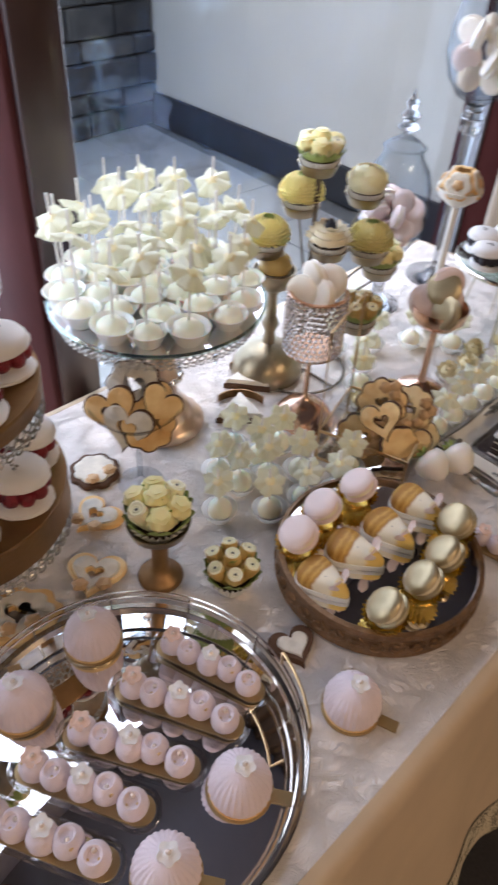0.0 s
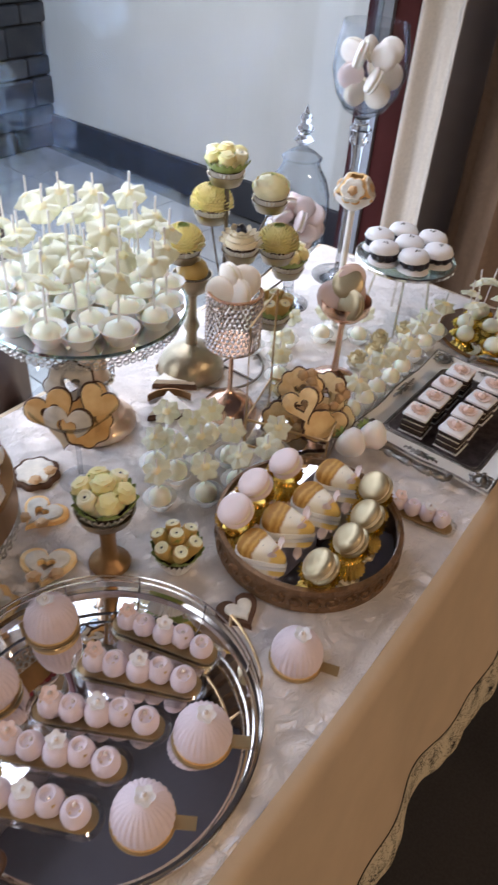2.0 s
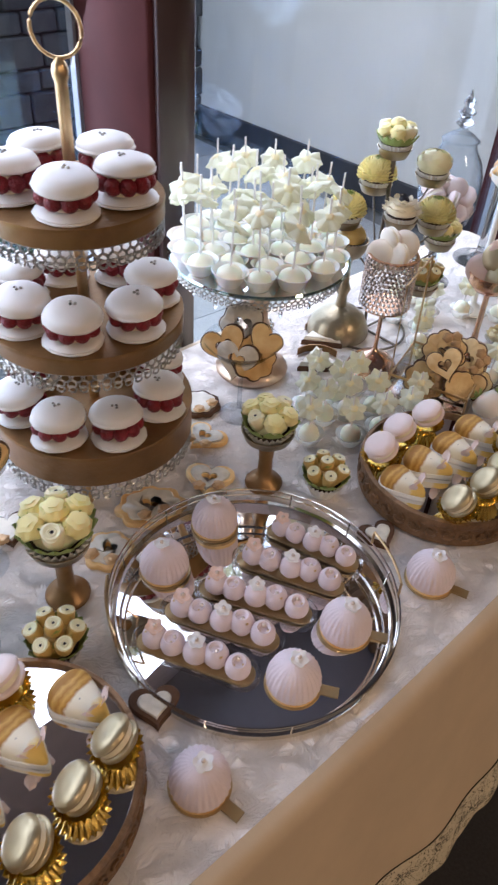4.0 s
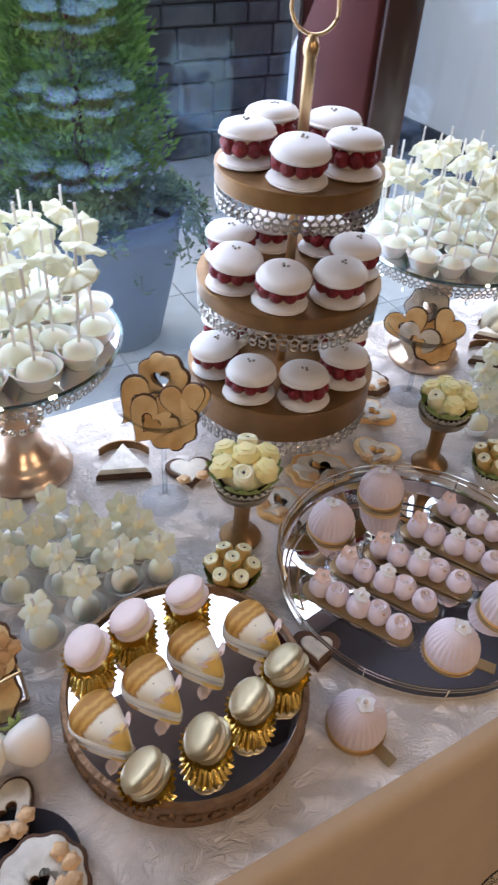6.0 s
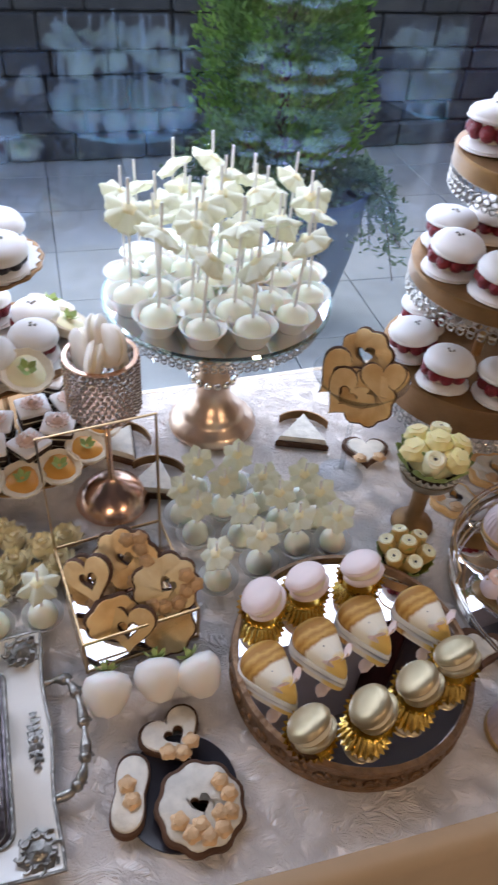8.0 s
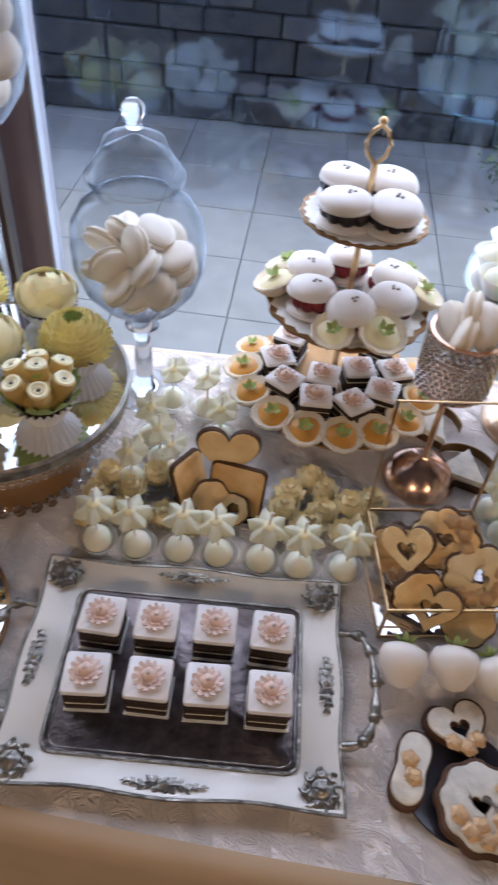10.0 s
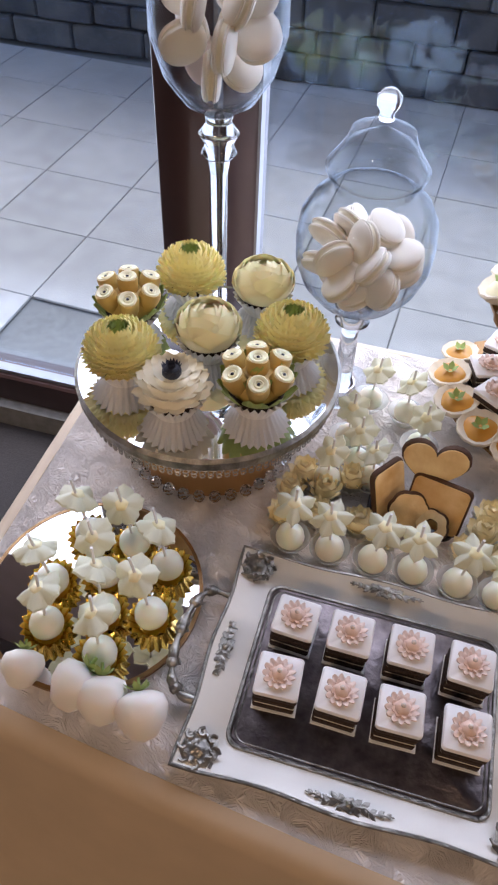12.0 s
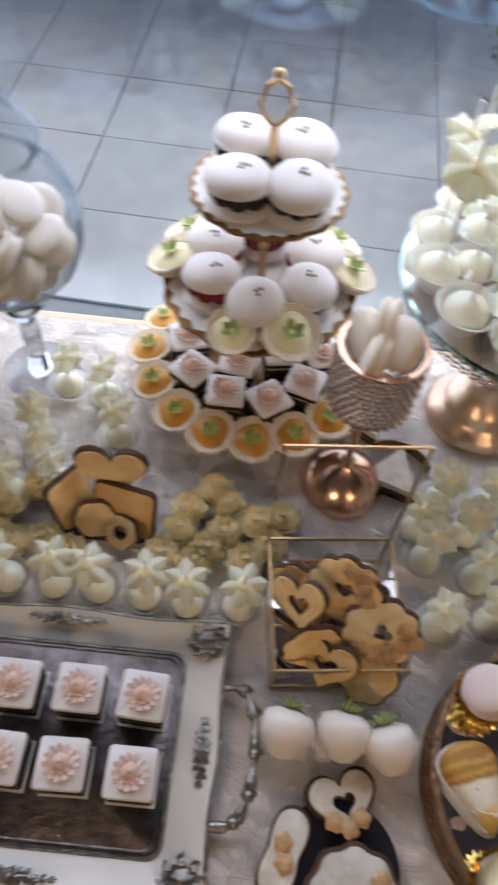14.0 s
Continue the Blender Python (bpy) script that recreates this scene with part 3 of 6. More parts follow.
# terrace and what stands on it
terrace = setting("ground", Shape().box(60, 60, 0.1, T(-31.38, 0, -0.118)), GROUT, "grey terrace ground with dark joints", "ground")
TS, TA = 0.432, -2.9
tile_me = Shape().box(TS - 0.005, TS - 0.005, 0.012, I4, 0.002).mesh("tile", False)
tile_me.materials.append(TILE)
turn = pose(-2.26, -2.162, -0.0135, 0, 0, TA)
for i in range(-6, 3):
    for j in range(-5, 14):
        c = turn @ Vector(((i + 0.5) * TS, (j + 0.5) * TS, 0))
        if -4.2 < c.x < -1.62 and -4.2 < c.y < 3.1:
            part("tile", tile_me, TILE, terrace, m=Matrix.Translation((0, 0, rng.uniform(-0.0008, 0.0008))) @ Matrix.Translation(c) @ pose(0, 0, 0, rng.uniform(-.1, .1), rng.uniform(-.1, .1), TA + rng.choice((0, 90, 180, 270))))
setting("wall_white", Shape().box(2.78, 0.2, 3.2, T(-2.76, 3.3, 0.0)), PLASTER, "white rendered wall outside the window", "wall")
setting("wall_white_plinth", Shape().box(2.78, 0.03, 0.21, T(-2.76, 3.187, 0.0), 0.004), SKIRTBLUE, "dark blue plinth along the white wall", "plinth")
stone = setting("wall_stone", Shape().box(0.25, 8.6, 2.6, T(-4.26, -1.0, 0)), MORTAR, "dark grey coursed stone wall with recessed joints", "wall")
course, blocks = 0.0, []
while course < 1.25:
    h = rng.choice((0.12, 0.15, 0.18))
    y = -4.6 + rng.uniform(-0.3, 0)
    while y < 3.1:
        w = rng.uniform(0.22, 0.48)
        blocks.append((y + w / 2, course, w, h))
        y += w
    course += h
stone_kinds = {}
for y, z, w, h in blocks:
    key = (round(w * 12), h)
    if key not in stone_kinds:
        me = Shape().box(0.06, key[0] / 12 - 0.012, h - 0.012, I4, 0.010).mesh("stone_block", False)
        me.materials.append(STONE)
        stone_kinds[key] = me
    part("stone_block", stone_kinds[key], STONE, stone, m=T(-4.12 + rng.uniform(-0.012, 0.012), y, z + 0.006, rng.uniform(-1, 1)) @ Matrix.Diagonal((1, (w - 0.012) / (key[0] / 12 - 0.012), 1, 1)))
s = Shape()
while course < 2.5:
    y = -5.2
    while y < 3.1:
        w = rng.uniform(0.25, 0.5)
        s.box(0.06, w - 0.012, 0.15, T(-4.12, y + w / 2, course), 0.01)
        y += w
    course += 0.165
ob = part("upper_stones", s, STONE, stone, smooth=False)
tagged(ob, kind="stuff")


def planter(x, y, r, h):
    p = thing("planter", "blue grey glazed planter with a small conifer", "planter", m=T(x, y, 0))
    part("pot", Shape().lathe([(r * 0.62, 0), (r * 0.66, 0.01), (r * 0.9, h * 0.55), (r, h * 0.92), (r * 1.05, h), (r * 1.02, h + 0.012), (r * 0.95, h), (r * 0.92, h - 0.05)], 40), POT, p)
    part("soil", Shape().lathe([(0.0, h - 0.03), (r * 0.93, h - 0.045), (r * 0.9, h - 0.07)][::-1], 24), SOIL, p)
    return p


def foliage(shape, centre_fn, count, leaf, seed):
    g = random.Random(seed)
    for _ in range(count):
        c, out = centre_fn(g)
        d = (out + Vector((g.gauss(0, .45), g.gauss(0, .45), g.gauss(0, .45)))).normalized()
        q = d.to_track_quat("X", "Z").to_matrix().to_4x4()
        L = leaf * g.uniform(0.6, 1.3)
        shape.petal(L, L * 0.45, -L * 0.12, Matrix.Translation(c) @ q @ pose(0, 0, 0, g.uniform(0, 360)), 2, 1)
    return shape


planter(-2.36, 0.50, 0.26, 0.56)


def conifer(x, y, z0, h, r, seed):
    p = thing("conifer", "green clipped thuja conifer with dense scaly sprays", "conifer", m=T(x, y, z0))
    part("trunk", Shape().tube([(0, 0, -0.05), (0.01, 0, h * 0.3), (0, 0.01, h * 0.95)], [0.03, 0.022, 0.006], 8), BARK, p)

    def spot(g):
        z = h * g.uniform(0.05, 1.0) ** 0.8
        prof = r * (1 - (z / h) ** 2.2) ** 0.6 * (0.72 + 0.28 * min(1, z / (0.18 * h)))
        a = g.uniform(0, 2 * math.pi)
        q = prof * (1 + 0.16 * math.sin(5 * a + 9 * z) + 0.10 * math.sin(11 * a - 17 * z)) * g.uniform(0.62, 1.04)
        return Vector((q * math.cos(a), q * math.sin(a), z)), Vector((math.cos(a), math.sin(a), 0.9))

    part("crown", foliage(Shape(), spot, 26000, 0.026, seed), LEAF, p)
    return p


conifer(-2.50, 0.45, 0.50, 1.25, 0.28, 3)


def trailing(x, y, z, spread_r, drop, count, seed, flowers):
    p = thing("trailing_plant", "trailing bedding plant with small white flowers", "plant", "bedding plants", T(x, y, z))
    g = random.Random(seed)
    stems, s, fl = Shape(), Shape(), Shape()
    for _ in range(26):
        a, L = g.uniform(0, 2 * math.pi), g.uniform(0.5, 1.0)
        pts = [Vector((math.cos(a) * spread_r * L * t, math.sin(a) * spread_r * L * t, 0.10 * math.sin(t * 2.6) - drop * L * t * t)) for t in (0, .25, .5, .75, 1)]
        stems.tube(pts, 0.0022, 4)
        for _ in range(count // 26):
            t = g.uniform(0.12, 1)
            q = pts[min(int(t * 4), 3)].lerp(pts[min(int(t * 4) + 1, 4)], t * 4 - int(t * 4) if t < 1 else 1) + Vector((g.gauss(0, .02), g.gauss(0, .02), g.gauss(0, .02)))
            d = Vector((g.gauss(0, 1), g.gauss(0, 1), g.uniform(-.2, 1))).normalized()
            L2 = g.uniform(0.020, 0.040)
            s.petal(L2, L2 * 0.5, 0.002, Matrix.Translation(q) @ d.to_track_quat("X", "Z").to_matrix().to_4x4(), 2, 1)
            if g.random() < flowers:
                fl.lathe([(0.0, 0.002), (0.009, 0.0), (0.0, -0.002)], 6, Matrix.Translation(q + d * 0.02) @ d.to_track_quat("Z", "Y").to_matrix().to_4x4())
    part("stem", stems, BARK, p)
    part("leaves", s, LEAF2, p)
    if fl.v:
        part("flowers", fl, PETALW, p, "small white flowers")
    return p


trailing(-2.30, 0.66, 0.56, 0.30, 0.34, 2000, 11, 0.004)
trailing(-2.24, 0.34, 0.56, 0.26, 0.10, 2000, 12, 0.02)
trailing(-2.50, 0.30, 0.56, 0.34, 0.14, 2000, 13, 0.015)


# ---- the table and its cloth ----
X0, X1, Y0, Y1 = -1.0, -0.22, -1.335, 1.72


def near_edge(y):
    """The cloth's near edge, which bows out a little towards the middle."""
    return -0.122 - 0.040 * (y - 0.3) ** 2
t = thing("banquet_table", "long banquet table hidden below a lace cloth", "table")
part("tabletop", Shape().box(X1 - X0 - 0.02, Y1 - Y0 - 0.02, 0.035, T((X0 + X1) / 2, (Y0 + Y1) / 2, TOP - 0.041), 0.004), WOOD, t)
for lx in (X0 + 0.07, X1 - 0.1):
    for ly in (Y0 + 0.12, (Y0 + Y1) / 2, Y1 - 0.12):
        part("leg", Shape().lathe([(0.022, 0), (0.022, TOP - 0.041)], 12, T(lx, ly, 0)), WOOD, t)


def tablecloth():
    cl = thing("tablecloth", "ecru lace tablecloth hanging over the table edges", "tablecloth")
    nx, ny = 70, 190
    vs, fs = [], []
    for i in range(nx + 1):
        for j in range(ny + 1):
            y = Y0 + (Y1 - Y0) * j / ny
            x = X0 + (near_edge(y) - X0) * i / nx
            z = TOP - 0.0015 + 0.0016 * noise.noise((x * 22, y * 22, 0)) + 0.0012 * noise.noise((x * 60, y * 60, 3))
            vs.append((x, y, min(z, TOP)))
    for i in range(nx):
        fs += [(i * (ny + 1) + j, (i + 1) * (ny + 1) + j, (i + 1) * (ny + 1) + j + 1, i * (ny + 1) + j + 1) for j in range(ny)]
    s = Shape().add(vs, fs)
    part("top", s, CLOTH, cl)
    # the drop: round the four sides, with folds that open downward
    per = []
    n1, n2 = 220, 70
    per += [(near_edge(Y0 + (Y1 - Y0) * k / n1), Y0 + (Y1 - Y0) * k / n1, 1, 0) for k in range(n1)]
    per += [(near_edge(Y1) + (X0 - near_edge(Y1)) * k / n2, Y1, 0, 1) for k in range(n2)]
    per += [(X0, Y1 + (Y0 - Y1) * k / n1, -1, 0) for k in range(n1)]
    per += [(X0 + (near_edge(Y0) - X0) * k / n2, Y0, 0, -1) for k in range(n2)]
    n, rows = len(per), 15
    vs, fs = [], []
    for k in range(rows + 1):
        for i, (x, y, ux, uy) in enumerate(per):
            q = k / rows
            d = 0.46 * q
            if k < 5:
                a = k / 4 * math.pi / 2
                out, dz = 0.030 * math.sin(a), 0.030 * (1 - math.cos(a))
            else:
                fold = math.sin(i * 0.16) + 0.5 * math.sin(i * 0.37 + 1) + 0.6 * math.sin(i * 0.071 + 2)
                out, dz = 0.030 + (0.012 * fold + 0.085) * ((k - 4) / (rows - 4)) ** 1.2, 0.030 + 0.405 * (k - 4) / (rows - 4)
                dz += 0.02 * q * math.sin(i * 0.09)
            vs.append((x + ux * out, y + uy * out, TOP - 0.0015 - dz))
    for k in range(rows):
        fs += [(k * n + i, k * n + (i + 1) % n, (k + 1) * n + (i + 1) % n, (k + 1) * n + i) for i in range(n)]
    part("drop", Shape().add(vs, fs), SATIN, cl, "ecru satin drop in loose folds")
    # lace trim: a pierced band below the hem, with a scalloped edge
    low, up = vs[-n:], vs[-2 * n:-n]
    tv, tf = [], []
    for q in range(5):
        for i in range(n):
            a, b = Vector(low[i]), Vector(up[i])
            d = (a - b).normalized()
            reach = -.002 + .022 * q + (.012 * abs(math.sin(i * .55)) if q == 4 else 0)
            tv.append((a + d * reach + Vector((per[i][2] * .003, per[i][3] * .003, 0)))[:])
    for q in range(4):
        tf += [(q * n + i, q * n + (i + 1) % n, (q + 1) * n + (i + 1) % n, (q + 1) * n + i) for i in range(n)]
    part("lace_trim", Shape().add(tv, tf), TRIM, cl, "open lace trim along the hem")
    return cl


tablecloth()


# ---- sweets: kinds ----
def shell_profile(r, h):
    return [(0.0, 0.0), (r * 0.90, 0.0), (r * 1.0, h * 0.10), (r * 1.02, h * 0.22), (r * 0.97, h * 0.34), (r * 0.98, h * 0.45), (r * 0.86, h * 0.75), (r * 0.6, h * 0.94), (r * 0.25, h), (0.0, h)]


def frill(a, r, z, k):
    return (r * (1 + 0.018 * math.sin(23 * a) + 0.012 * math.sin(41 * a)) if k in (2, 3) else r, z)


def big_macaron(label, r=0.043, filling=BERRY, pearls=True, gap=0.027, group="filled macarons"):
    """Two meringue shells with a ring of berries between them."""
    p = thing("filled_macaron", label, "macaron", group)
    part("bottom_shell", Shape().lathe(shell_profile(r * 1.04, 0.014), 26, wave=frill), MACW, p)
    bl = Shape().ball(0.0125, I4, 10, 7).mesh("berry")
    bl.materials.append(filling)
    for k in range(9):
        a = 2 * math.pi * k / 9
        part("berry", bl, filling, p, m=T((r - 0.0125) * math.cos(a), (r - 0.0125) * math.sin(a), 0.014 + gap / 2, rx=40 * k))
    part("cream", Shape().lathe([(0.0, 0.012), (r * 0.62, 0.012), (r * 0.66, 0.014 + gap), (0, 0.014 + gap)], 18), CREAM if filling is BERRY else BLACKB, p)
    top = part("top_shell", Shape().lathe([(q, z + 0.012 + gap) for q, z in shell_profile(r, 0.023)], 26, T(0.002, 0, 0, 0, 3, 2), wave=frill), MACW, p)
    if pearls:
        for q, w in ((0.0, 0.0), (0.006, 0.003), (-0.003, 0.006)):
            part("sugar_pearl", Shape().ball(0.0026, T(q, w, 0.0355 + gap), 8, 5), SILVER, top)
    return p


def small_macaron(material, label, r=0.022, group="macarons"):
    p = thing("macaron", label, "macaron", group)
    for z, flip in ((-0.0025, 180), (0.0025, 0)):
        part("shell", Shape().lathe(shell_profile(r, 0.0105), 22, T(0, 0, z, 0, flip), wave=frill), material, p)
    part("filling", Shape().lathe([(0, -0.003), (r * 0.9, -0.003), (r * 0.92, 0.003), (0, 0.003)], 18), CREAM, p)
    return p


def foil_cup(parent, r, h, material, m=I4, pleats=18, label=""):
    w = lambda a, q, z, k: (q * (1 + (0.0, 0.05, 0.085, 0.085, 0.03, 0.0)[k] * (1 - 2 * abs((pleats * a / math.pi) % 2 - 1))), z)
    return part("paper_cup", Shape().lathe([(r * 0.66, 0), (r * 0.78, h * 0.4), (r * 1.04, h), (r * 1.01, h - 0.0006), (r * 0.64, 0.002), (0, 0.002)], pleats * 4, m, w), material, parent, label)


def cupped_macaron(material, label, r, tilt, group):
    """A macaron set on edge in a pleated gold foil cup."""
    p = thing("macaron_in_cup", label, "macaron", group)
    foil_cup(p, r * 1.10, 0.023, FOIL, label="pleated gold foil cup", pleats=24)
    base = T(0, 0, 0.013 + r * 0.92, 0, tilt)
    for z, flip in ((-0.004, 180), (0.004, 0)):
        part("shell", Shape().lathe(shell_profile(r, 0.0145), 24, base @ T(0, 0, z, 0, flip), wave=frill), material, p)
    part("filling", Shape().lathe([(0, -0.0045), (r * 0.86, -0.0045), (r * 0.9, 0.0045), (0, 0.0045)], 18, base), CREAM, p)
    return p


def flower_shape(r, m=I4, lobes=6):
    """A thin lobed sugar flower, slightly ruffled, with a raised heart."""
    return Shape().lathe([(0, -.13 * r), (r * .45, -.13 * r), (r, .03 * r), (r * .97, .13 * r), (r * .5, .0), (r * .28, .10 * r), (r * .15, .17 * r), (0, .17 * r)], lobes * 8, m,
                         lambda a, q, z, k: (q * (1 - (0.20 if k in (1, 2, 3, 4) else 0.0) * abs(math.sin(lobes * a / 2)) ** 3), z + (r * (.07 * math.cos(lobes * a + .8) + .06 * math.sin(2 * a)) if k in (2, 3) else 0)))


def pop_flower(r, m=I4, lobes=6, droop=0.25, star=.30):
    """A sugar blossom on a stick: a blunt star of ruffled petals that droop from a raised heart."""
    def wave(a, q, z, k):
        edge = (0, .45, 1, 1, .6, .2, 0)[k]
        notch = 1 - star * edge * abs(math.sin(lobes * a / 2)) ** 2.2 + .05 * edge * math.cos(3 * lobes * a)
        return q * notch, z + r * edge * (.07 * math.cos(lobes * a) + .07 * math.sin(2 * a + 1))
    prof = [(0, -.06 * r), (.5 * r, -.10 * r), (1.12 * r, -droop * r), (1.10 * r, (.13 - droop) * r), (.62 * r, .08 * r), (.36 * r, .18 * r), (0, .20 * r)]
    return Shape().lathe(prof, lobes * 8, m, wave)


def cake_pop(label, stick=0.105, flower_z=0.088, r=0.0205, cup=POPCUP, ripple=5, group="cake pops", cup_r=0.026, fr=0.024, tip=0.0, lean=(9, 14), droop=0.25, star=.18):
    p = thing("cake_pop", label, "cake pop", group)
    if cup is FROST:
        c = part("cup", Shape().lathe([(cup_r * 0.55, 0), (cup_r * 0.8, 0.012), (cup_r, 0.024), (cup_r * 0.96, 0.0238), (cup_r * 0.76, 0.013), (0, 0.0016)], 30), FROST, p, "milky clear plastic cup")
        c.visible_shadow = False
    else:
        if cup is POPCUP:
            part("cup", Shape().lathe([(cup_r * .60, 0), (cup_r * .74, .007), (cup_r * 1.04, .024), (cup_r * 1.10, .0255), (cup_r * 1.08, .0268), (cup_r * .99, .025), (cup_r * .68, .008), (cup_r * .55, .003), (0, .002)], 36), WAXCUP, p, "milky white moulded cup")
        else:
            foil_cup(p, cup_r, 0.018, cup)
    squat = Matrix.Diagonal((1.14, 1.14, .80, 1)) if cup is POPCUP else I4
    part("ball", Shape().lathe([(0, 0.002), (r * 0.55, 0.0045), (r * 0.95, 0.015), (r, 0.0215), (r * 0.9, 0.031), (r * 0.62, 0.0385), (r * 0.25, 0.0425 + tip), (0, 0.044 + tip)], 22, squat), POPMINT, p)
    part("stick", Shape().tube([(0, 0, 0.03), (0.001, 0.0005, stick)], 0.0019, 7), STICK, p)
    fl = part("flower", pop_flower(fr, T(0.001, 0, flower_z, 0, *lean), ripple, droop, star), SUGARFLOWER, p, "cream white sugar flower")
    part("flower_heart", Shape().lathe([(fr * .36, .15 * fr), (fr * .30, .25 * fr), (fr * .16, .30 * fr), (0, .31 * fr)], 15, T(0.001, 0, flower_z, 0, *lean), lambda a, q, z, k: (q * (1 + .12 * math.cos(5 * a)), z)), PALEYEL, fl, "pale yellow flower heart")
    return p


def dome_cake(label, group="pink dome cakes"):
    p = thing("dome_cake", label, "dome cake", group)
    part("cake_card", Shape().lathe([(0.0, 0), (0.041, 0), (0.041, 0.0025), (0, 0.0025)], 30).box(0.03, 0.016, 0.0025, T(0.05, 0, 0)), CARDG, p, "gold cake card with pull tab")
    part("biscuit_base", Shape().lathe([(0.0, 0.0026), (0.038, 0.0026), (0.0385, 0.007), (0, 0.007)], 30), BISCUIT, p)
    dome = part("mousse_dome", Shape().lathe([(0.0372, 0.006), (0.0385, 0.012), (0.0378, 0.022), (0.0335, 0.036), (0.025, 0.048), (0.013, 0.0555), (0.0, 0.0575)], 140, I4,
                                      lambda a, q, z, k: (q * (1 + (0.030 * math.cos(28 * a + 30 * z) if 0 < k < 5 else 0)), z)), PINK, p)
    part("flower", flower_shape(0.0135, T(0.003, 0.002, 0.0595, 0, 6, 8), 5), FONDANT, dome, "white sugar blossom")
    part("pearl", Shape().ball(0.0032, T(0.003, 0.002, 0.0640), 8, 6), PEARL, dome)
    return p


def bubble_eclair(label, n=5, group="pink bubble eclairs"):
    """A row of mousse balls on an oval card in a clear boat."""
    p = thing("bubble_eclair", label, "eclair", group)
    L = 0.0285 * n
    out = rounded(L + 0.022, 0.042, 0.0205, 8)
    inn = rounded(L + 0.018, 0.038, 0.0185, 8)
    b = part("clear_boat", Shape().slab([(x * 1.02, y * 1.04) for x, y in out], 0.011, inn, 0.001), CLEAR, p, "clear plastic boat")
    b.visible_shadow = False
    part("cake_card", Shape().slab(rounded(L + 0.012, 0.032, 0.0155, 8), 0.0035, None, 0.0006, T(0, 0, 0.0012)), CARDG, p, "gold cake card")
    g = random.Random(n)
    for k in range(n):
        x = (k - (n - 1) / 2) * 0.0275
        hollow = k % 2 == 1 or k == n - 1
        prof = [(0, 0.0), (0.010, 0.001), (0.0158, 0.011), (0.0158, 0.018), (0.0128, 0.0260), (0.0088, 0.0296)]
        prof += [(0.0074, 0.0290), (0.0060, 0.0250), (0, 0.0240)] if hollow else [(0.005, 0.0312), (0, 0.0316)]
        part("mousse_ball", Shape().lathe(prof, 20, T(x, g.uniform(-.001, .001), 0.0046, 0, g.uniform(-9, 9), g.uniform(-9, 9))), PINK, p)
        if hollow:
            part("pearl", Shape().ball(0.0028, T(x, 0, 0.0315), 8, 5), PEARL, p)
        elif k in (0, 2):
            part("flower", flower_shape(0.0115, T(x, 0.001, 0.0368, k * 20, 10, 6), 5), FONDANT if k else PEACH, p)
            part("pearl", Shape().ball(0.0026, T(x + .001, 0.001, 0.0395), 8, 5), PEARL, p)
        for e in range(2):
            part("gold_fleck", Shape().ball(0.0017, T(x + g.uniform(-.008, .008), g.uniform(-.010, -.004), 0.0315 + g.uniform(-.002, .001)), 6, 4), GOLD, p)
    return p


def heart_eclair(label, group="gilded heart eclairs"):
    """A pointed choux half, cream below and caramel above, with a pearl sprig and wafer leaves."""
    p = thing("heart_eclair", label, "eclair", group)
    n = 36
    drop = [(0.046 * math.cos(a) * (1.0 if math.cos(a) > 0 else 0.70), 0.0235 * math.sin(a) * (1 - 0.58 * math.cos(a))) for a in [2 * math.pi * i / n for i in range(n)]]
    part("paper_liner", Shape().slab([(x * 1.08, y * 1.12) for x, y in drop], 0.008, [(x * 1.0, y * 1.02) for x, y in drop], 0.001), POPCUP, p, "white paper liner")

    def cap(k0, k1, rows, lift=0.0):
        vs, fs = [], []
        for q, z in rows:
            vs += [(x * q, y * q, z + lift) for x, y in (drop * 2)[k0:k1]]
        w = k1 - k0
        for k in range(len(rows) - 1):
            fs += [(k * w + i, k * w + i + 1, (k + 1) * w + i + 1, (k + 1) * w + i) for i in range(w - 1)]
        return Shape().add(vs, fs)

    rows = [(0.98, 0.002), (1.04, 0.010), (1.03, 0.017), (0.95, 0.0225), (0.80, 0.0260), (0.5, 0.0285), (0.02, 0.0295)]
    ch_ = part("choux", cap(0, n + 1, rows), ECLAIR, p)
    g = random.Random(3)
    for k in range(9):
        part("crumb", Shape().ball(.0022 + .0012 * g.random(), T(.006 + .0032 * k + g.uniform(-.002, .002), .0150 - .0010 * k + g.uniform(-.002, .002), .0245 - .0006 * k), 6, 4), MACP, ch_, "pink meringue crumb")
    for k in range(4):
        part("wafer_leaf", Shape().petal(0.020, 0.014, 0.005, T(0.026 + 0.003 * (k % 2), 0.012 - 0.008 * k, 0.020, 60 - 40 * k, 0, -50)), MACP, ch_, "thin pink wafer leaf")
    for k in range(6):
        part("pearl", Shape().ball(0.0016, T(0.010 + 0.0035 * k, -0.006 + 0.002 * math.sin(k * 2.1), 0.0275 - .0009 * k), 6, 5), SILVER, ch_)
    return p


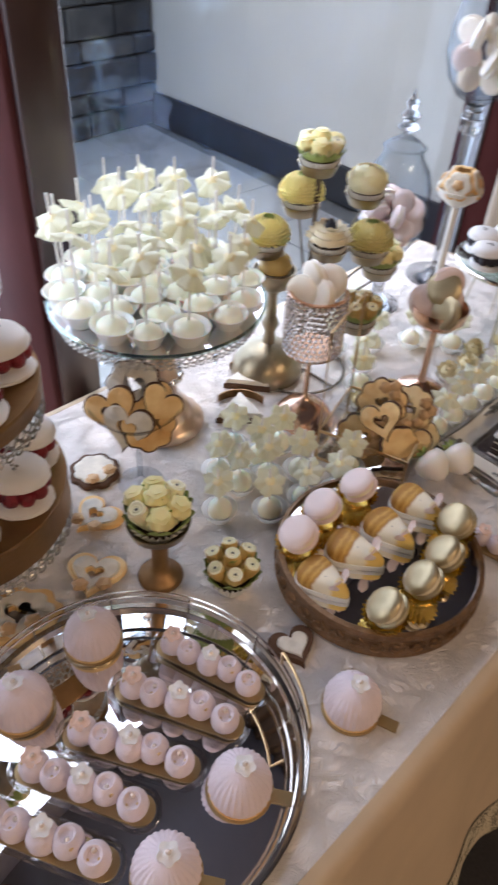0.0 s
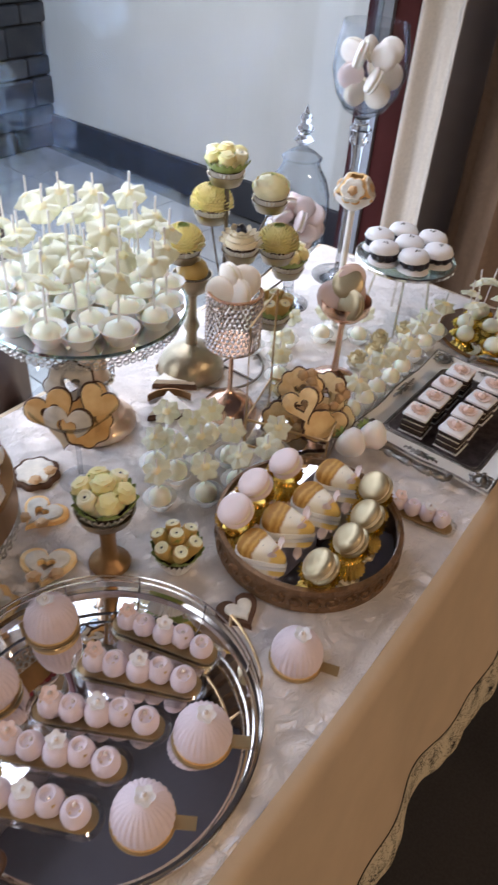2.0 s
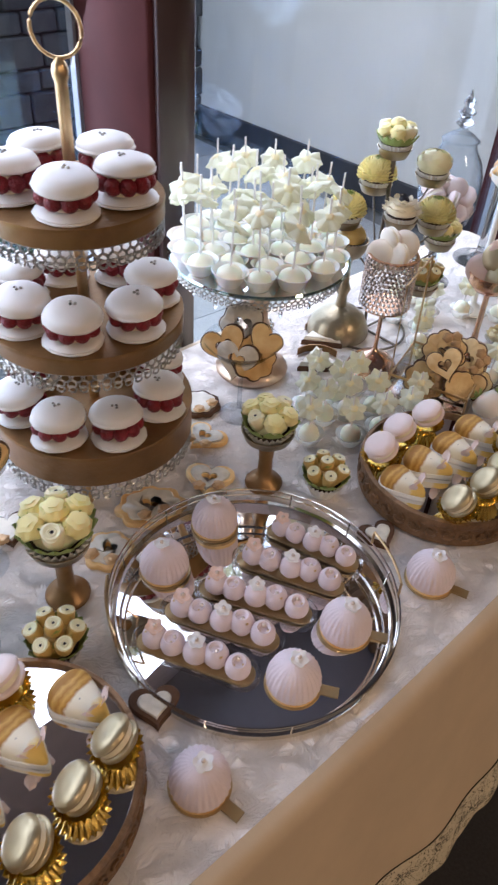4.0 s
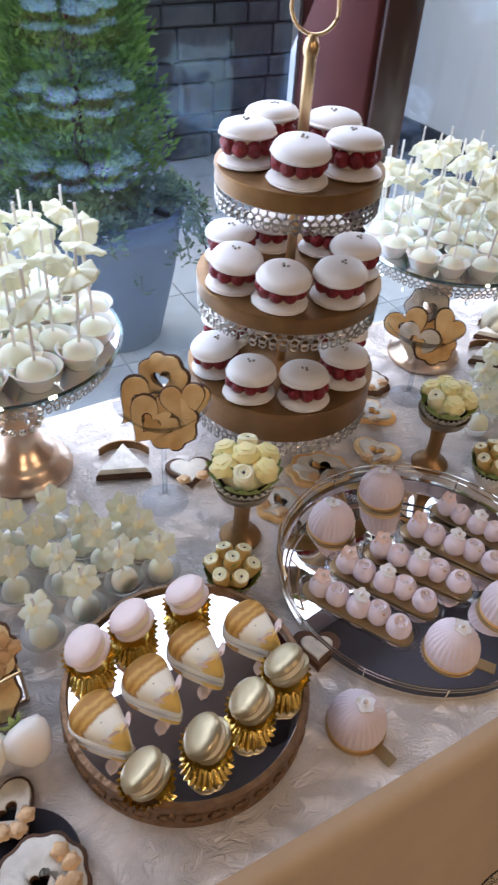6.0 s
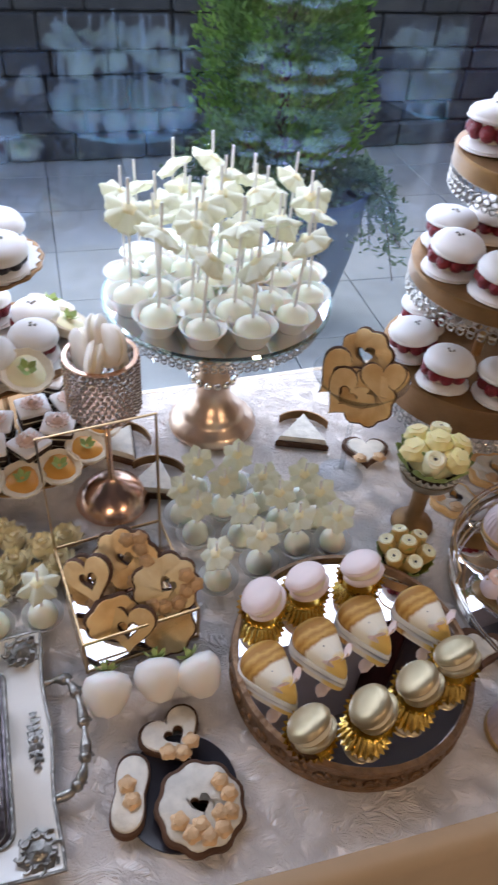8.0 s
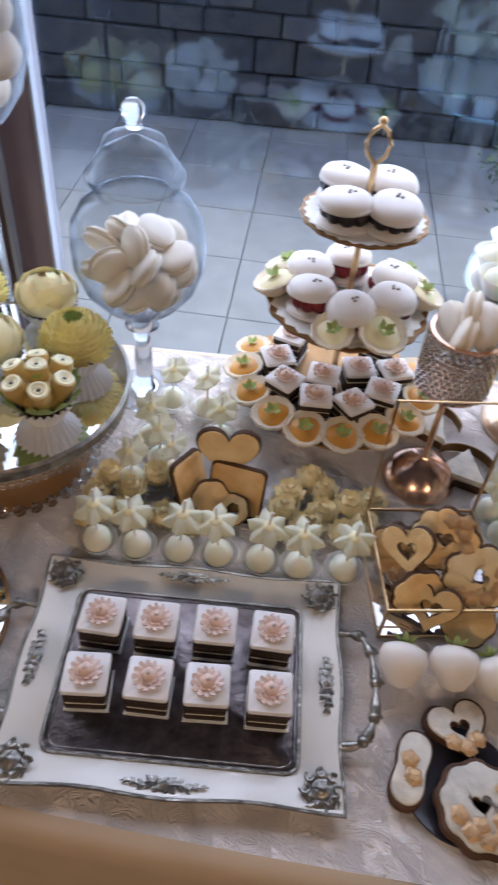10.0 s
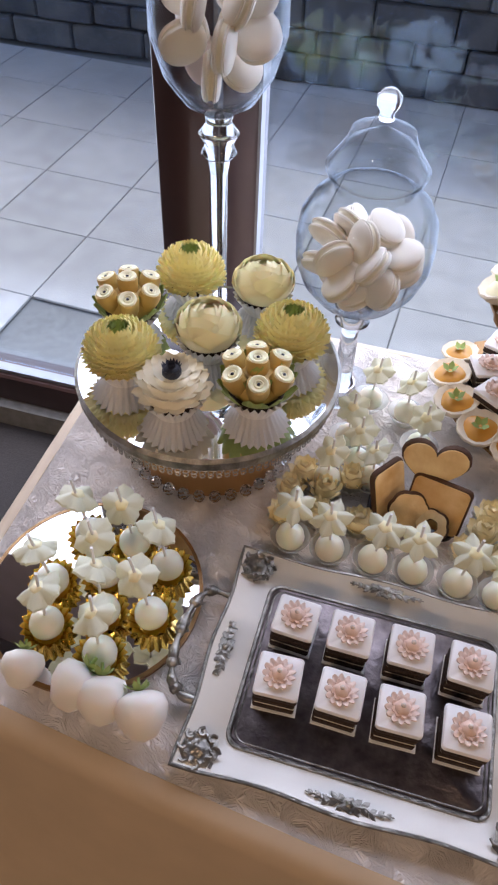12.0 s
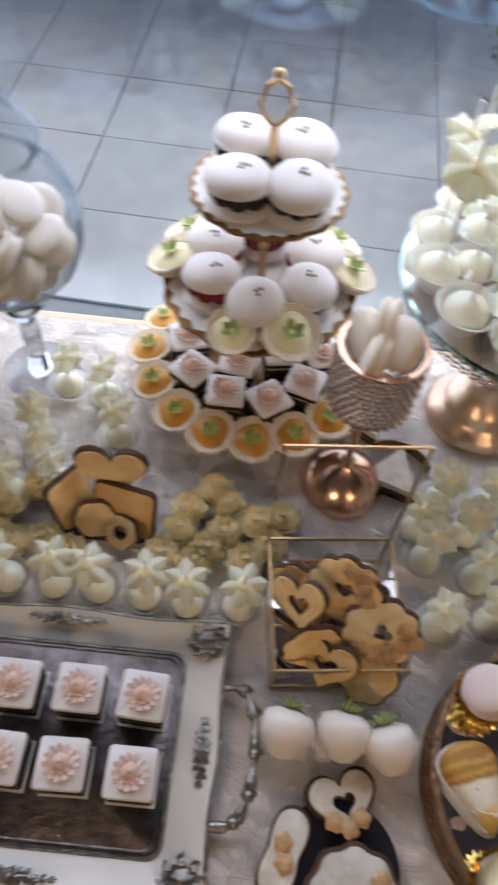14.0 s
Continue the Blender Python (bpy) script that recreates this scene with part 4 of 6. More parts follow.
def square_cake(label, group="square chocolate cakes"):
    p = thing("square_cake", label, "petit four", group)
    part("cake_card", Shape().box(0.0535, 0.0535, 0.0018, T(0, 0, 0)), POPCUP, p)
    g = random.Random(4)
    z = 0.0018
    for k in range(3):
        part("sponge_layer", Shape().box(0.050, 0.050, 0.0118, T(g.uniform(-.001, .001), g.uniform(-.001, .001), z, g.uniform(-1, 1)), 0.002), CHOC, p)
        z += 0.0118
        if k < 2:
            part("cream_layer", Shape().box(0.0475, 0.0475, 0.0022, T(0, 0, z), 0.0008), CREAM, p)
            z += 0.0022
    fon = part("fondant_top", Shape().slab(rounded(0.053, 0.053, 0.005), 0.0055, None, 0.0018, T(0, 0, z)), FONDANT, p, "white fondant square")
    z += 0.0055
    part("icing_flower", flower_shape(0.0200, T(0, 0, z + 0.003), 13), PEACHL, fon, "pale peach icing flower")
    part("inner_petals", flower_shape(0.0130, T(0, 0, z + 0.0055, 14), 9), PEACH, fon)
    part("icing_bud", Shape().lathe([(0.0085, 0.0), (0.0092, 0.003), (0.006, 0.007), (0, 0.0085)], 14, T(0, 0, z + 0.004), lambda a, q, zz, k: (q * (1 + 0.14 * math.cos(5 * a + 900 * zz)), zz)), PEACH, fon)
    part("pearl", Shape().ball(0.003, T(0, 0, z + 0.0125), 8, 6), PEARL, fon)
    return p


def petal_rows(s, rows, seed=1, nx=4, ny=3, point=0.0):
    g = random.Random(seed)
    for n, r, z, tilt, L, W, cup in rows:
        for k in range(n):
            a = 360 * (k + 0.5 * (n % 2)) / n + g.uniform(-5, 5)
            s.petal(L, W, cup, T(0, 0, z, a) @ T(r, 0, 0, 0, g.uniform(-6, 6), -tilt + g.uniform(-6, 6)), nx, ny, point)
    return s


def cupcake(kind, label, r=0.034, h=0.035, group="flower cupcakes", cup=POPCUP):
    p = thing("cupcake", label, "cupcake", group)
    foil_cup(p, r, h, cup, pleats=26)
    part("sponge", Shape().lathe([(r * 0.6, 0.003), (r * 0.9, h - 0.003), (r * 0.94, h), (r * 0.7, h + 0.006), (0, h + 0.008)], 26), CHOC, p)
    z = h + 0.004
    if kind == "ranunculus":
        part("cream_heart", Shape().ball(r * .90, T(0, 0, z + 0.008), 18, 10, 0.86), PALEYEL, p)
        s = Shape()
        g = random.Random(5)
        for k, (n_, lat0, lat1, grow) in enumerate(((6, -55, 12, 1.03), (6, -35, 28, 1.02), (6, -14, 42, 1.0), (5, 6, 54, .97), (5, 24, 64, .94), (4, 40, 73, .92), (3, 54, 82, .90))):
            for i in range(n_):
                s.husk(r * grow, 360 * i / n_ + 37 * k + g.uniform(-8, 8), 460 / n_, lat0, lat1 + g.uniform(-4, 4), T(0, 0, z + .010))
        part("petals", s, PALEYEL, p, "layered pale yellow petals")
    elif kind == "chrysanthemum":
        part("cream_heart", Shape().ball(r * 0.94, T(0, 0, z + 0.006), 16, 9, 0.86), YELLOW, p)
        rows = []
        for k in range(9):
            f_ = radians(-12 + 9.6 * k)
            rows.append((int(34 * math.cos(f_)) + 3, r * .92 * math.cos(f_), z + .006 + r * .84 * math.sin(f_), -16 + 9.8 * k, .0135 - .0003 * k, .0086, .0050))
        part("petals", petal_rows(Shape(), rows, 6, 3, 2), YELLOW, p, "many narrow yellow petals")
        part("green_eye", petal_rows(Shape(), [(14, r * .36, z + .032, 72, .011, .007, .003), (11, r * .20, z + .034, 78, .011, .006, .001), (7, .002, z + .035, 84, .010, .006, .0)], 7, 3, 2), GREENB, p)
    elif kind == "anemone":
        part("cream_heart", Shape().lathe([(r * .98, z), (r * .84, z + .010), (r * .5, z + .017), (0, z + .020)], 20), CREAM, p)
        part("petals", petal_rows(Shape(), [(13, r * .80, z + .002, -14, .016, .017, .006), (13, r * .70, z + .010, 2, .016, .017, .006), (11, r * .52, z + .017, 12, .016, .016, .005), (8, r * .30, z + .022, 18, .014, .014, .004)], 8, 4, 4), CREAM, p, "broad ivory petals")
        part("dark_centre", petal_rows(Shape().ball(0.0110, T(0, 0, z + 0.026), 12, 7, 0.7), [(16, .006, z + .027, 40, .010, .0045, .002), (10, .003, z + .031, 65, .009, .004, .001)], 9, 2, 1), DARKC, p, "near black seed centre")
    elif kind in ("buds", "posy"):
        part("leaf_ruff", petal_rows(Shape(), [(16, r * .82, z - .006, 36, .026, .018, .006), (16, r * .56, z + .008, 62, .026, .017, .003), (12, r * .22, z + .018, 74, .022, .014, .002)], 10), GREENB, p, "green piped leaves")
        part("cream_heart", Shape().ball(r * 0.86, T(0, 0, z + 0.004), 14, 8, 0.75), BUDGOLD if kind == "buds" else PALEYEL, p)
        spots = [(0, 0)] + [(0.0245 * math.cos(a), 0.0245 * math.sin(a)) for a in [radians(60 * k + 10) for k in range(6)]]
        for k, (x, y) in enumerate(spots):
            lean = 20 if k else 0
            a = math.degrees(math.atan2(y, x))
            m = T(x, y, z + (0.012 if k else 0.021), a) @ T(0, 0, 0, 0, 0, lean) @ Matrix.Scale(1.28, 4)
            if kind == "posy" and k in (0, 1, 3, 4, 6):
                part("rose", Shape().lathe([(.006, 0), (.0125, .006), (.0130, .011), (.009, .0155), (.0095, .0165), (.005, .0175), (.0055, .0185), (0, .0185)], 20, m, lambda b, q, zz, kk: (q * (1 + .10 * math.cos(5 * b + 700 * zz)), zz)), YELLOW, p, "pale yellow piped rose")
            else:
                part("bud", Shape().lathe([(.0080, -.004), (.0098, .004), (.0100, .012), (.0092, .0170), (.0070, .0178), (.0046, .0168), (.0030, .0154), (0, .0150)], 18, m, lambda b, q, zz, kk: (q * (1 + .10 * math.cos(3 * b) * (kk > 1)), zz)), BUDGOLD if kind == "buds" else PALEYEL, p)
                part("bud_tip", Shape().lathe([(.0088, .0172), (.0074, .0186), (.0058, .0182), (.0046, .0172), (.0034, .0182), (.0020, .0164), (0, .0162)], 16, m), PALEYEL, p, "pale cream bud tip")
                part("bud_eye", Shape().ball(0.0021, m @ T(0, 0, 0.0160), 8, 5), DARKC, p)
    elif kind == "caramel":
        part("cream_swirl", Shape().lathe([(r, z - .002), (r * 1.04, z + .008), (r * .9, z + .02), (r * .6, z + .029), (0, z + .033)], 26), CARAMEL, p)
        part("white_cap", Shape().lathe([(r * .55, z + .029), (r * .35, z + .0345), (0, z + .036)], 22), ICING, p)
    return p


def cookie(outline, label, hole=None, h=0.008, iced=True, name="cookie", group="shaped cookies", dark=False, icing=None, inset=.90):
    p = thing(name, label, "cookie", group)
    bis = part("biscuit", Shape().slab(outline, h, hole, 0.002), BISCUITD if dark else BISCUIT, p)
    if iced:
        o2 = [(x * inset, y * inset) for x, y in outline]
        h2 = [(x * 1.12, y * 1.12) for x, y in hole] if hole else None
        part("icing", Shape().slab(o2, 0.0012 if icing else 0.0028, h2, 0.0008 if icing else 0.0018, T(0, 0, h + 0.0002)), icing or ICING, bis, "" if icing else "cream royal icing")
    return p


def gold_roses(p, spots, h):
    for k, (x, y) in enumerate(spots):
        part("icing_rose", Shape().lathe([(.009, 0), (.0105, .002), (.006, .005), (.0065, .006), (0, .007)], 40, T(x, y, h, 40 * k), lambda a, q, z, kk: (q * (1 + .10 * math.cos(5 * a + 1.3 * kk)), z)), ICINGG, p, "gold brushed icing rose")


def strawberry(label, group="white dipped strawberries"):
    p = thing("dipped_strawberry", label, "strawberry", group)
    part("coating", Shape().lathe([(0, 0), (.010, .003), (.0195, .016), (.0215, .026), (.0185, .034), (.009, .038), (0, .0375)], 22, T(0, 0, 0.0205, 0, 68)), DIPPED, p)
    part("calyx", petal_rows(Shape(), [(7, .002, .0, 10, .013, .006, .003)], 3, 3, 1).tube([(0, 0, 0), (0, 0, .010)], .0014, 6), GREENB, p, "dark green calyx", m=T(0, 0, 0.0205, 0, 68) @ T(0, 0, .0385))
    return p


# ---- stands and vessels: kinds ----
def filigree(parent, r, z, h, n=30, material=FILIGREE, name="filigree_band"):
    """A pierced hanging border: rows of small open loops."""
    s, n = Shape(), int(n * 1.9)
    for k in range(n):
        a = 2 * math.pi * k / n
        for dz, rr in ((0.22, 0.22), (0.52, 0.20), (0.80, 0.17)):
            c = Vector((r * math.cos(a + (dz > .5) * math.pi / n), r * math.sin(a + (dz > .5) * math.pi / n), z - dz * h))
            u = Vector((-math.sin(a), math.cos(a), 0))
            s.tube([c + h * rr * (math.cos(q) * u + math.sin(q) * Vector((0, 0, 1))) for q in [2 * math.pi * e / 7 for e in range(7)]], h * 0.058, 4, True)
    s.ring([(r - .0015, z - .003), (r + .0015, z - .003), (r + .0015, z), (r - .0015, z)], 48)
    return part(name, s, material, parent, "pierced silver filigree border")


def crystals(parent, r, z, n, length=0.03):
    s = Shape()
    me = s.lathe([(0, -length), (.0042, -length * .7), (.0030, -length * .42), (.0012, -length * .38), (.0034, -length * .22), (0, 0)], 6).mesh("crystal_drop", False)
    me.materials.append(GLASS)
    for k in range(n):
        a = 2 * math.pi * k / n
        part("crystal_drop", me, GLASS, parent, m=T(r * math.cos(a), r * math.sin(a), z, math.degrees(a)))


def pop_stand(label, plate_z, r):
    p = thing("cake_pop_stand", label, "cake stand", "cake pop stands")
    q = plate_z
    part("pedestal", Shape().lathe([(.076, 0), (.080, .005), (.078, .012), (.070, .022), (.060, .030), (.056, .036), (.055, .041), (.048, .050), (.036, .062), (.030, .078), (.028, .096), (.033, .106), (.035, .114), (.033, .122), (.028, .130), (.0275, .165), (.031, q - .06), (.036, q - .03), (.052, q - .014), (.0, q - .012)], 60, I4,
                               lambda a, rr, z, k: (rr * (1 + (.045 * abs(math.cos(12 * a)) if k in (2, 3) else 0)), z)), ROSEGILT, p)
    for k in range(14):
        a = 2 * math.pi * k / 14
        part("bead", Shape().ball(.0075, T(.036 * math.cos(a), .036 * math.sin(a), .114), 8, 6), CHROME, p)
    part("plate", Shape().lathe([(0, q - .008), (r * .97, q - .008), (r, q - .004), (r * .985, q), (0, q)], 64), MIRROR, p, "round mirror glass plate")
    part("rim", Shape().ring([(r - .001, q - .007), (r + .003, q - .005), (r + .003, q - .001), (r - .001, q + .001)], 64), PLATEGLASS, p, "green glass rim")
    filigree(p, r * .93, q - .010, .026, 44)
    crystals(p, r * .80, q - .036, 14)
    return p


def carved_tray(label):
    p = thing("round_mirror_tray", label, "tray", "round trays")
    part("drum", Shape().ring([(.150, .004), (.155, .0), (.160, .004), (.158, .014), (.160, .022), (.157, .034), (.161, .046), (.159, .054), (.152, .056), (.150, .050)], 72), CARVED, p)
    s = Shape()
    for k in range(34):
        a = 2 * math.pi * k / 34
        u = Vector((-math.sin(a), math.cos(a), 0))
        c = Vector((.1595 * math.cos(a), .1595 * math.sin(a), .026))
        s.tube([c + (.003 + .011 * e / 10) * (math.cos(e * .75) * u + math.sin(e * .75) * Vector((0, 0, 1))) for e in range(11)], .0024, 5)
    part("carving", s, CARVED, p, "scrolled relief carving")
    part("mirror", Shape().lathe([(0, .040), (.151, .040), (.151, .048), (0, .048)], 64), MIRROR, p, "round mirror top")
    part("underside", Shape().lathe([(0, .002), (.150, .002), (.150, .006), (0, .006)], 40), CARVED, p)
    return p


def small_pedestal(label):
    p = thing("small_pedestal", label, "cake stand", "gold cupcake pedestals")
    part("foot", Shape().lathe([(.034, 0), (.035, .004), (.031, .010), (.018, .018), (.0135, .028), (.0125, .060), (.0145, .086), (.018, .098), (0, .10)], 32), GOLDM, p)
    part("bowl", Shape().lathe([(.014, .096), (.030, .102), (.042, .113), (.048, .130), (.046, .130), (.039, .116), (.026, .107), (0, .105)], 36), BRONZE, p, "dark bronze bowl")
    return p


def martini(label, s):
    p = thing("cookie_glass", label, "glass", "cookie glasses")
    g = part("glass", Shape().lathe([(.040, 0), (.040, .002), (.010, .006), (.0042, .014), (.0040, s), (.008, s + .010), (.040, s + .041), (.076, s + .080), (.0740, s + .080), (.038, s + .043), (.004, s + .014), (0, s + .013)], 48), VESSEL, p)
    g.visible_shadow = False
    return p


def crystal_cup(label, h0, h1, r):
    """A beaded crystal cylinder on a rose gold stem and foot."""
    p = thing("crystal_cup_stand", label, "macaron stand", "crystal cups")
    part("foot", Shape().lathe([(.058, 0), (.060, .004), (.056, .014), (.044, .030), (.026, .042), (.010, .050), (.0048, .060), (.0046, h0 - .006), (.012, h0 - .002), (0, h0)], 36), ROSEGOLD, p)
    part("cup_wall", Shape().ring([(r - .003, h0), (r, h0), (r, h1), (r - .003, h1)], 36), CLEAR, p).visible_shadow = False
    part("cup_base", Shape().lathe([(0, h0 - .002), (r, h0 - .002), (r, h0 + .003), (0, h0 + .003)], 30), ROSEGOLD, p)
    rows, n = 11, 32
    s = Shape()
    for k in range(rows):
        for i in range(n):
            a = 2 * math.pi * (i + .5 * (k % 2)) / n
            z = h0 + .006 + (h1 - h0 - .010) * k / (rows - 1)
            s.ball(.0040, T((r + .003) * math.cos(a), (r + .003) * math.sin(a), z), 6, 4)
    tagged(part("crystal_beading", s, mat("cut_crystal", (.86, .77, .72), .10, .75, var=.4, scale=120), p, "rows of cut crystal beads", smooth=False), kind="stuff")
    part("rim", Shape().ring([(r - .002, h1), (r + .004, h1), (r + .004, h1 + .003), (r - .002, h1 + .003)], 36), ROSEGOLD, p)
    return p


def goblet(label):
    p = thing("giant_wine_glass", label, "glass vase", "giant wine glasses")
    part("foot", Shape().lathe([(.075, 0), (.075, .003), (.03, .010), (.014, .022), (.0125, .040), (0, .040)], 44), KNOP, p).visible_shadow = False
    part("stem", Shape().lathe([(.0125, .0402), (.0115, .10), (.0125, .34), (.016, .362), (.026, .372), (.020, .385), (.029, .400), (.018, .415), (.020, .426), (0, .428)], 36), KNOP, p, "clear stem with turned knops").visible_shadow = False
    part("bowl", Shape().lathe([(.020, .4282), (.024, .431), (.050, .446), (.074, .480), (.089, .53), (.088, .575), (.076, .635), (.074, .635), (.0855, .574), (.0865, .532), (.0715, .483), (.048, .450), (.012, .438), (0, .437)], 64), VESSEL, p, "large clear bowl").visible_shadow = False
    return p


def apothecary(label, r, zc, lid_top, tiers):
    p = thing("apothecary_jar", label, "glass jar", "glass jars")
    lift = .0 if tiers else .040
    out = [(.030, .132 + lift), (r * .62, .152 + lift), (r * .86, .182 + lift), (r * .98, .220 + lift * .9), (r, .256 + lift * .85), (r * .96, .296 + lift * .7), (r * .82, .330 + lift * .5), (r * .62, .354 + lift * .3), (r * .55, .368), (r * .58, .380)]
    part("foot", Shape().lathe([(.058, 0), (.058, .003), (.030, .010), (.016, .024), (.014, .070 + lift), (.016, .090 + lift), (.028, .104 + lift), (.018, .118 + lift), (.030, .131 + lift), (0, .1315 + lift)], 48), KNOP, p, "turned clear foot").visible_shadow = False
    part("jar", Shape().lathe(out + [(max(q - .0025, .004), z + (.003 if k == 9 else 0)) for k, (q, z) in zip(range(10), reversed(out))] + [(0, .137 + lift)], 64), VESSEL, p).visible_shadow = False
    if tiers:
        lid = [(r * .62, .379), (r * .40, .392), (r * .16, .402), (.010, .408), (.024, .418), (.012, .430), (.022, .442), (.010, .454), (.015, .466), (.006, .478), (0, .496)]
    else:
        lid = [(r * .58, .382), (r * .68, .390), (r * .70, .398), (r * .58, .414), (r * .46, .432), (r * .42, .446), (r * .18, .456), (.011, .460), (.009, .468), (.015, .478), (.016, .488), (.009, .496), (0, .498)]
    cut = 3 if tiers else 7
    part("knob", Shape().lathe([(0, lid[cut][1] + .0004)] + [(q, z + .0004) for q, z in lid[cut:]], 32), KNOP, p, "turned glass knob").visible_shadow = False
    lid = lid[:cut + 1] + [(0, lid[cut][1])]
    part("lid", Shape().lathe([(0, lid[cut][1] - .006)] + [(q * .97 - .0015, z - .002) for q, z in reversed(lid[:5])] + lid, 48), VESSEL, p, "domed glass lid").visible_shadow = False
    return p


def cookie_box(label):
    """A small glass terrarium box with brass edges and a raised handle frame."""
    p = thing("glass_cookie_box", label, "glass box", "glass cookie boxes")
    w, d, h = .155, .166, .066
    for x, y, sx, sy in ((0, d / 2, w, .003), (0, -d / 2, w, .003), (w / 2, 0, .003, d), (-w / 2, 0, .003, d)):
        part("glass_side", Shape().box(sx, sy, h - .004, T(x, y, .003)), CLEAR, p, smooth=False).visible_shadow = False
    part("mirror_base", Shape().box(w, d, .003), MIRROR, p, smooth=False)
    e = Shape()
    for z in (.002, h):
        e.tube([(-w / 2, -d / 2, z), (w / 2, -d / 2, z), (w / 2, d / 2, z), (-w / 2, d / 2, z)], .0028, 6, True)
    for x in (-w / 2, w / 2):
        for y in (-d / 2, d / 2):
            e.tube([(x, y, 0), (x, y, h)], .0026, 6)
    part("brass_edges", e, GOLD, p, "polished brass edging")
    part("handle_frame", Shape().tube([(-w / 2, d / 2, h), (-w / 2, d / 2 + .004, .272), (w / 2, d / 2 + .004, .272), (w / 2, d / 2, h)], .0022, 6), GOLD, p, "thin brass upright frame")
    return p


def leaf_spray(m, n):
    """A low cast spray: a shell in the middle and leaves running out to both sides."""
    s = Shape().lathe([(.0085, 0), (.0075, .003), (.004, .0035), (.003, .005), (0, .006)], 20, m, lambda a, q, z, k: (q * (1 + .14 * math.cos(5 * a)), z))
    for e in (-1, 1):
        s.tube([(e * (.006 + .010 * k), .0022 * math.sin(2.2 * k), .0018 - .0002 * k) for k in range(n)], [.0019 - .0003 * k for k in range(n)], 5, False, m)
        for k in range(n):
            q = 1 - .13 * k
            for w in (-1, 1):
                s.petal(.0125 * q, .0068 * q, -.0015, m @ T(e * (.004 + .0085 * k), .0018 * math.sin(2.2 * k), .0030, (0 if e > 0 else 180) + w * (48 - 5 * k) * e), 3, 2)
    return s


def silver_tray(label):
    """A cream tray with curved edge, silver corner mounts, scrolled handles and an etched plate."""
    p = thing("serving_tray", label, "serving tray", "serving trays")
    W, D = .37, .285
    n = 96
    out, inn = [], []
    for i in range(n):
        a = 2 * math.pi * i / n
        c, s_ = math.cos(a), math.sin(a)
        k = 1 / max(abs(c), abs(s_))
        x, y = W / 2 * c * k, D / 2 * s_ * k
        bulge = .008 * math.cos(2 * math.pi * x / W * 2) if abs(s_) >= abs(c) else .007 * math.cos(2 * math.pi * y / D * 2)
        out.append((x * (1 + bulge * 1.6), y * (1 + bulge * 2.2)))
        inn.append((x * .74, y * .72))
    vs, fs = [], []
    rows = [(out, .012), (out, .018), ([(x * .985, y * .985) for x, y in out], .020), ([((a[0] + b[0]) / 2, (a[1] + b[1]) / 2) for a, b in zip(out, inn)], .0125), ([(x * 1.04, y * 1.04) for x, y in inn], .0095), (inn, .0075)]
    for pts, z in rows:
        vs += [(x, y, z) for x, y in pts]
    for k in range(len(rows) - 1):
        fs += [(k * n + i, k * n + (i + 1) % n, (k + 1) * n + (i + 1) % n, (k + 1) * n + i) for i in range(n)]
    part("cream_rim", Shape().add(vs, fs).slab([(x * .93, y * .93) for x, y in out], .008, None, .001), CREAMTRAY, p, "cream enamel rim")
    part("silver_edge", Shape().tube([(x, y, .019) for x, y in out], .0022, 6, True), SILVER, p, "thin silver edge")
    part("etched_plate", Shape().slab(rounded(W * .745, D * .725, .014), .0022, None, .0008, T(0, 0, .0075)), DARKMIRROR, p, "dark etched silver plate")
    b = rounded(W * .75, D * .73, .015)
    part("plate_moulding", Shape().tube([(x, y, .0095) for x, y in b], .0028, 6, True), SILVER, p)
    part("plate_moulding", Shape().tube([(x * .955, y * .945, .0092) for x, y in b], .0014, 5, True), SILVER, p)
    for sx in (-1, 1):
        for sy in (-1, 1):
            m = T(sx * (W / 2 - .022), sy * (D / 2 - .022), .0165)
            s = Shape().lathe([(.019, 0), (.021, .002), (.016, .0045), (.013, .003), (.009, .004), (.005, .008), (0, .009)], 20, m, lambda a, q, z, k: (q * (1 + .10 * math.cos(7 * a + k)), z))
            for k in range(8):
                a = radians(45 * k)
                s.tube([Vector((.017 * math.cos(a), .017 * math.sin(a), .003)) + .0065 * Vector((math.cos(a + e * .9), math.sin(a + e * .9), .12 * e)) * (1 - e * .12) for e in range(6)], .0019, 5, False, m)
            part("corner_mount", s, SILVER, p, "silver floral corner mount")
        hp = [(sx * (W * .49 + .043 * math.sin(math.pi * e / 28) ** .55), -.070 * math.cos(math.pi * e / 28) * (1 + .10 * math.sin(math.pi * e / 28)), .014 + .018 * math.sin(math.pi * e / 28)) for e in range(29)]
        h = Shape().tube(hp, [.0048 + .0018 * math.sin(e * 1.35) for e in range(29)], 8)
        for q in (hp[4], hp[9], hp[14], hp[19], hp[24]):
            h.ball(.0072, Matrix.Translation(q), 8, 5)
            h.tube([Vector(q) + .009 * Vector((math.cos(e), math.sin(e), .05 * e)) * (1 - e * .12) for e in [k * .8 for k in range(7)]], .002, 5)
        part("handle", h, SILVER, p, "scrolled silver handle")
        part("side_ornament", leaf_spray(T(sx * (W / 2 - .015), 0, .0165, 90), 4), SILVER, p, "silver leaf spray")
        part("edge_ornament", leaf_spray(T(0, sx * (D / 2 - .012), .0172), 5), SILVER, p, "silver leaf spray")
    return p


# ---- the table's middle: tower, mirror platter, gold trays ----
TX, TY = -0.800, 0.218


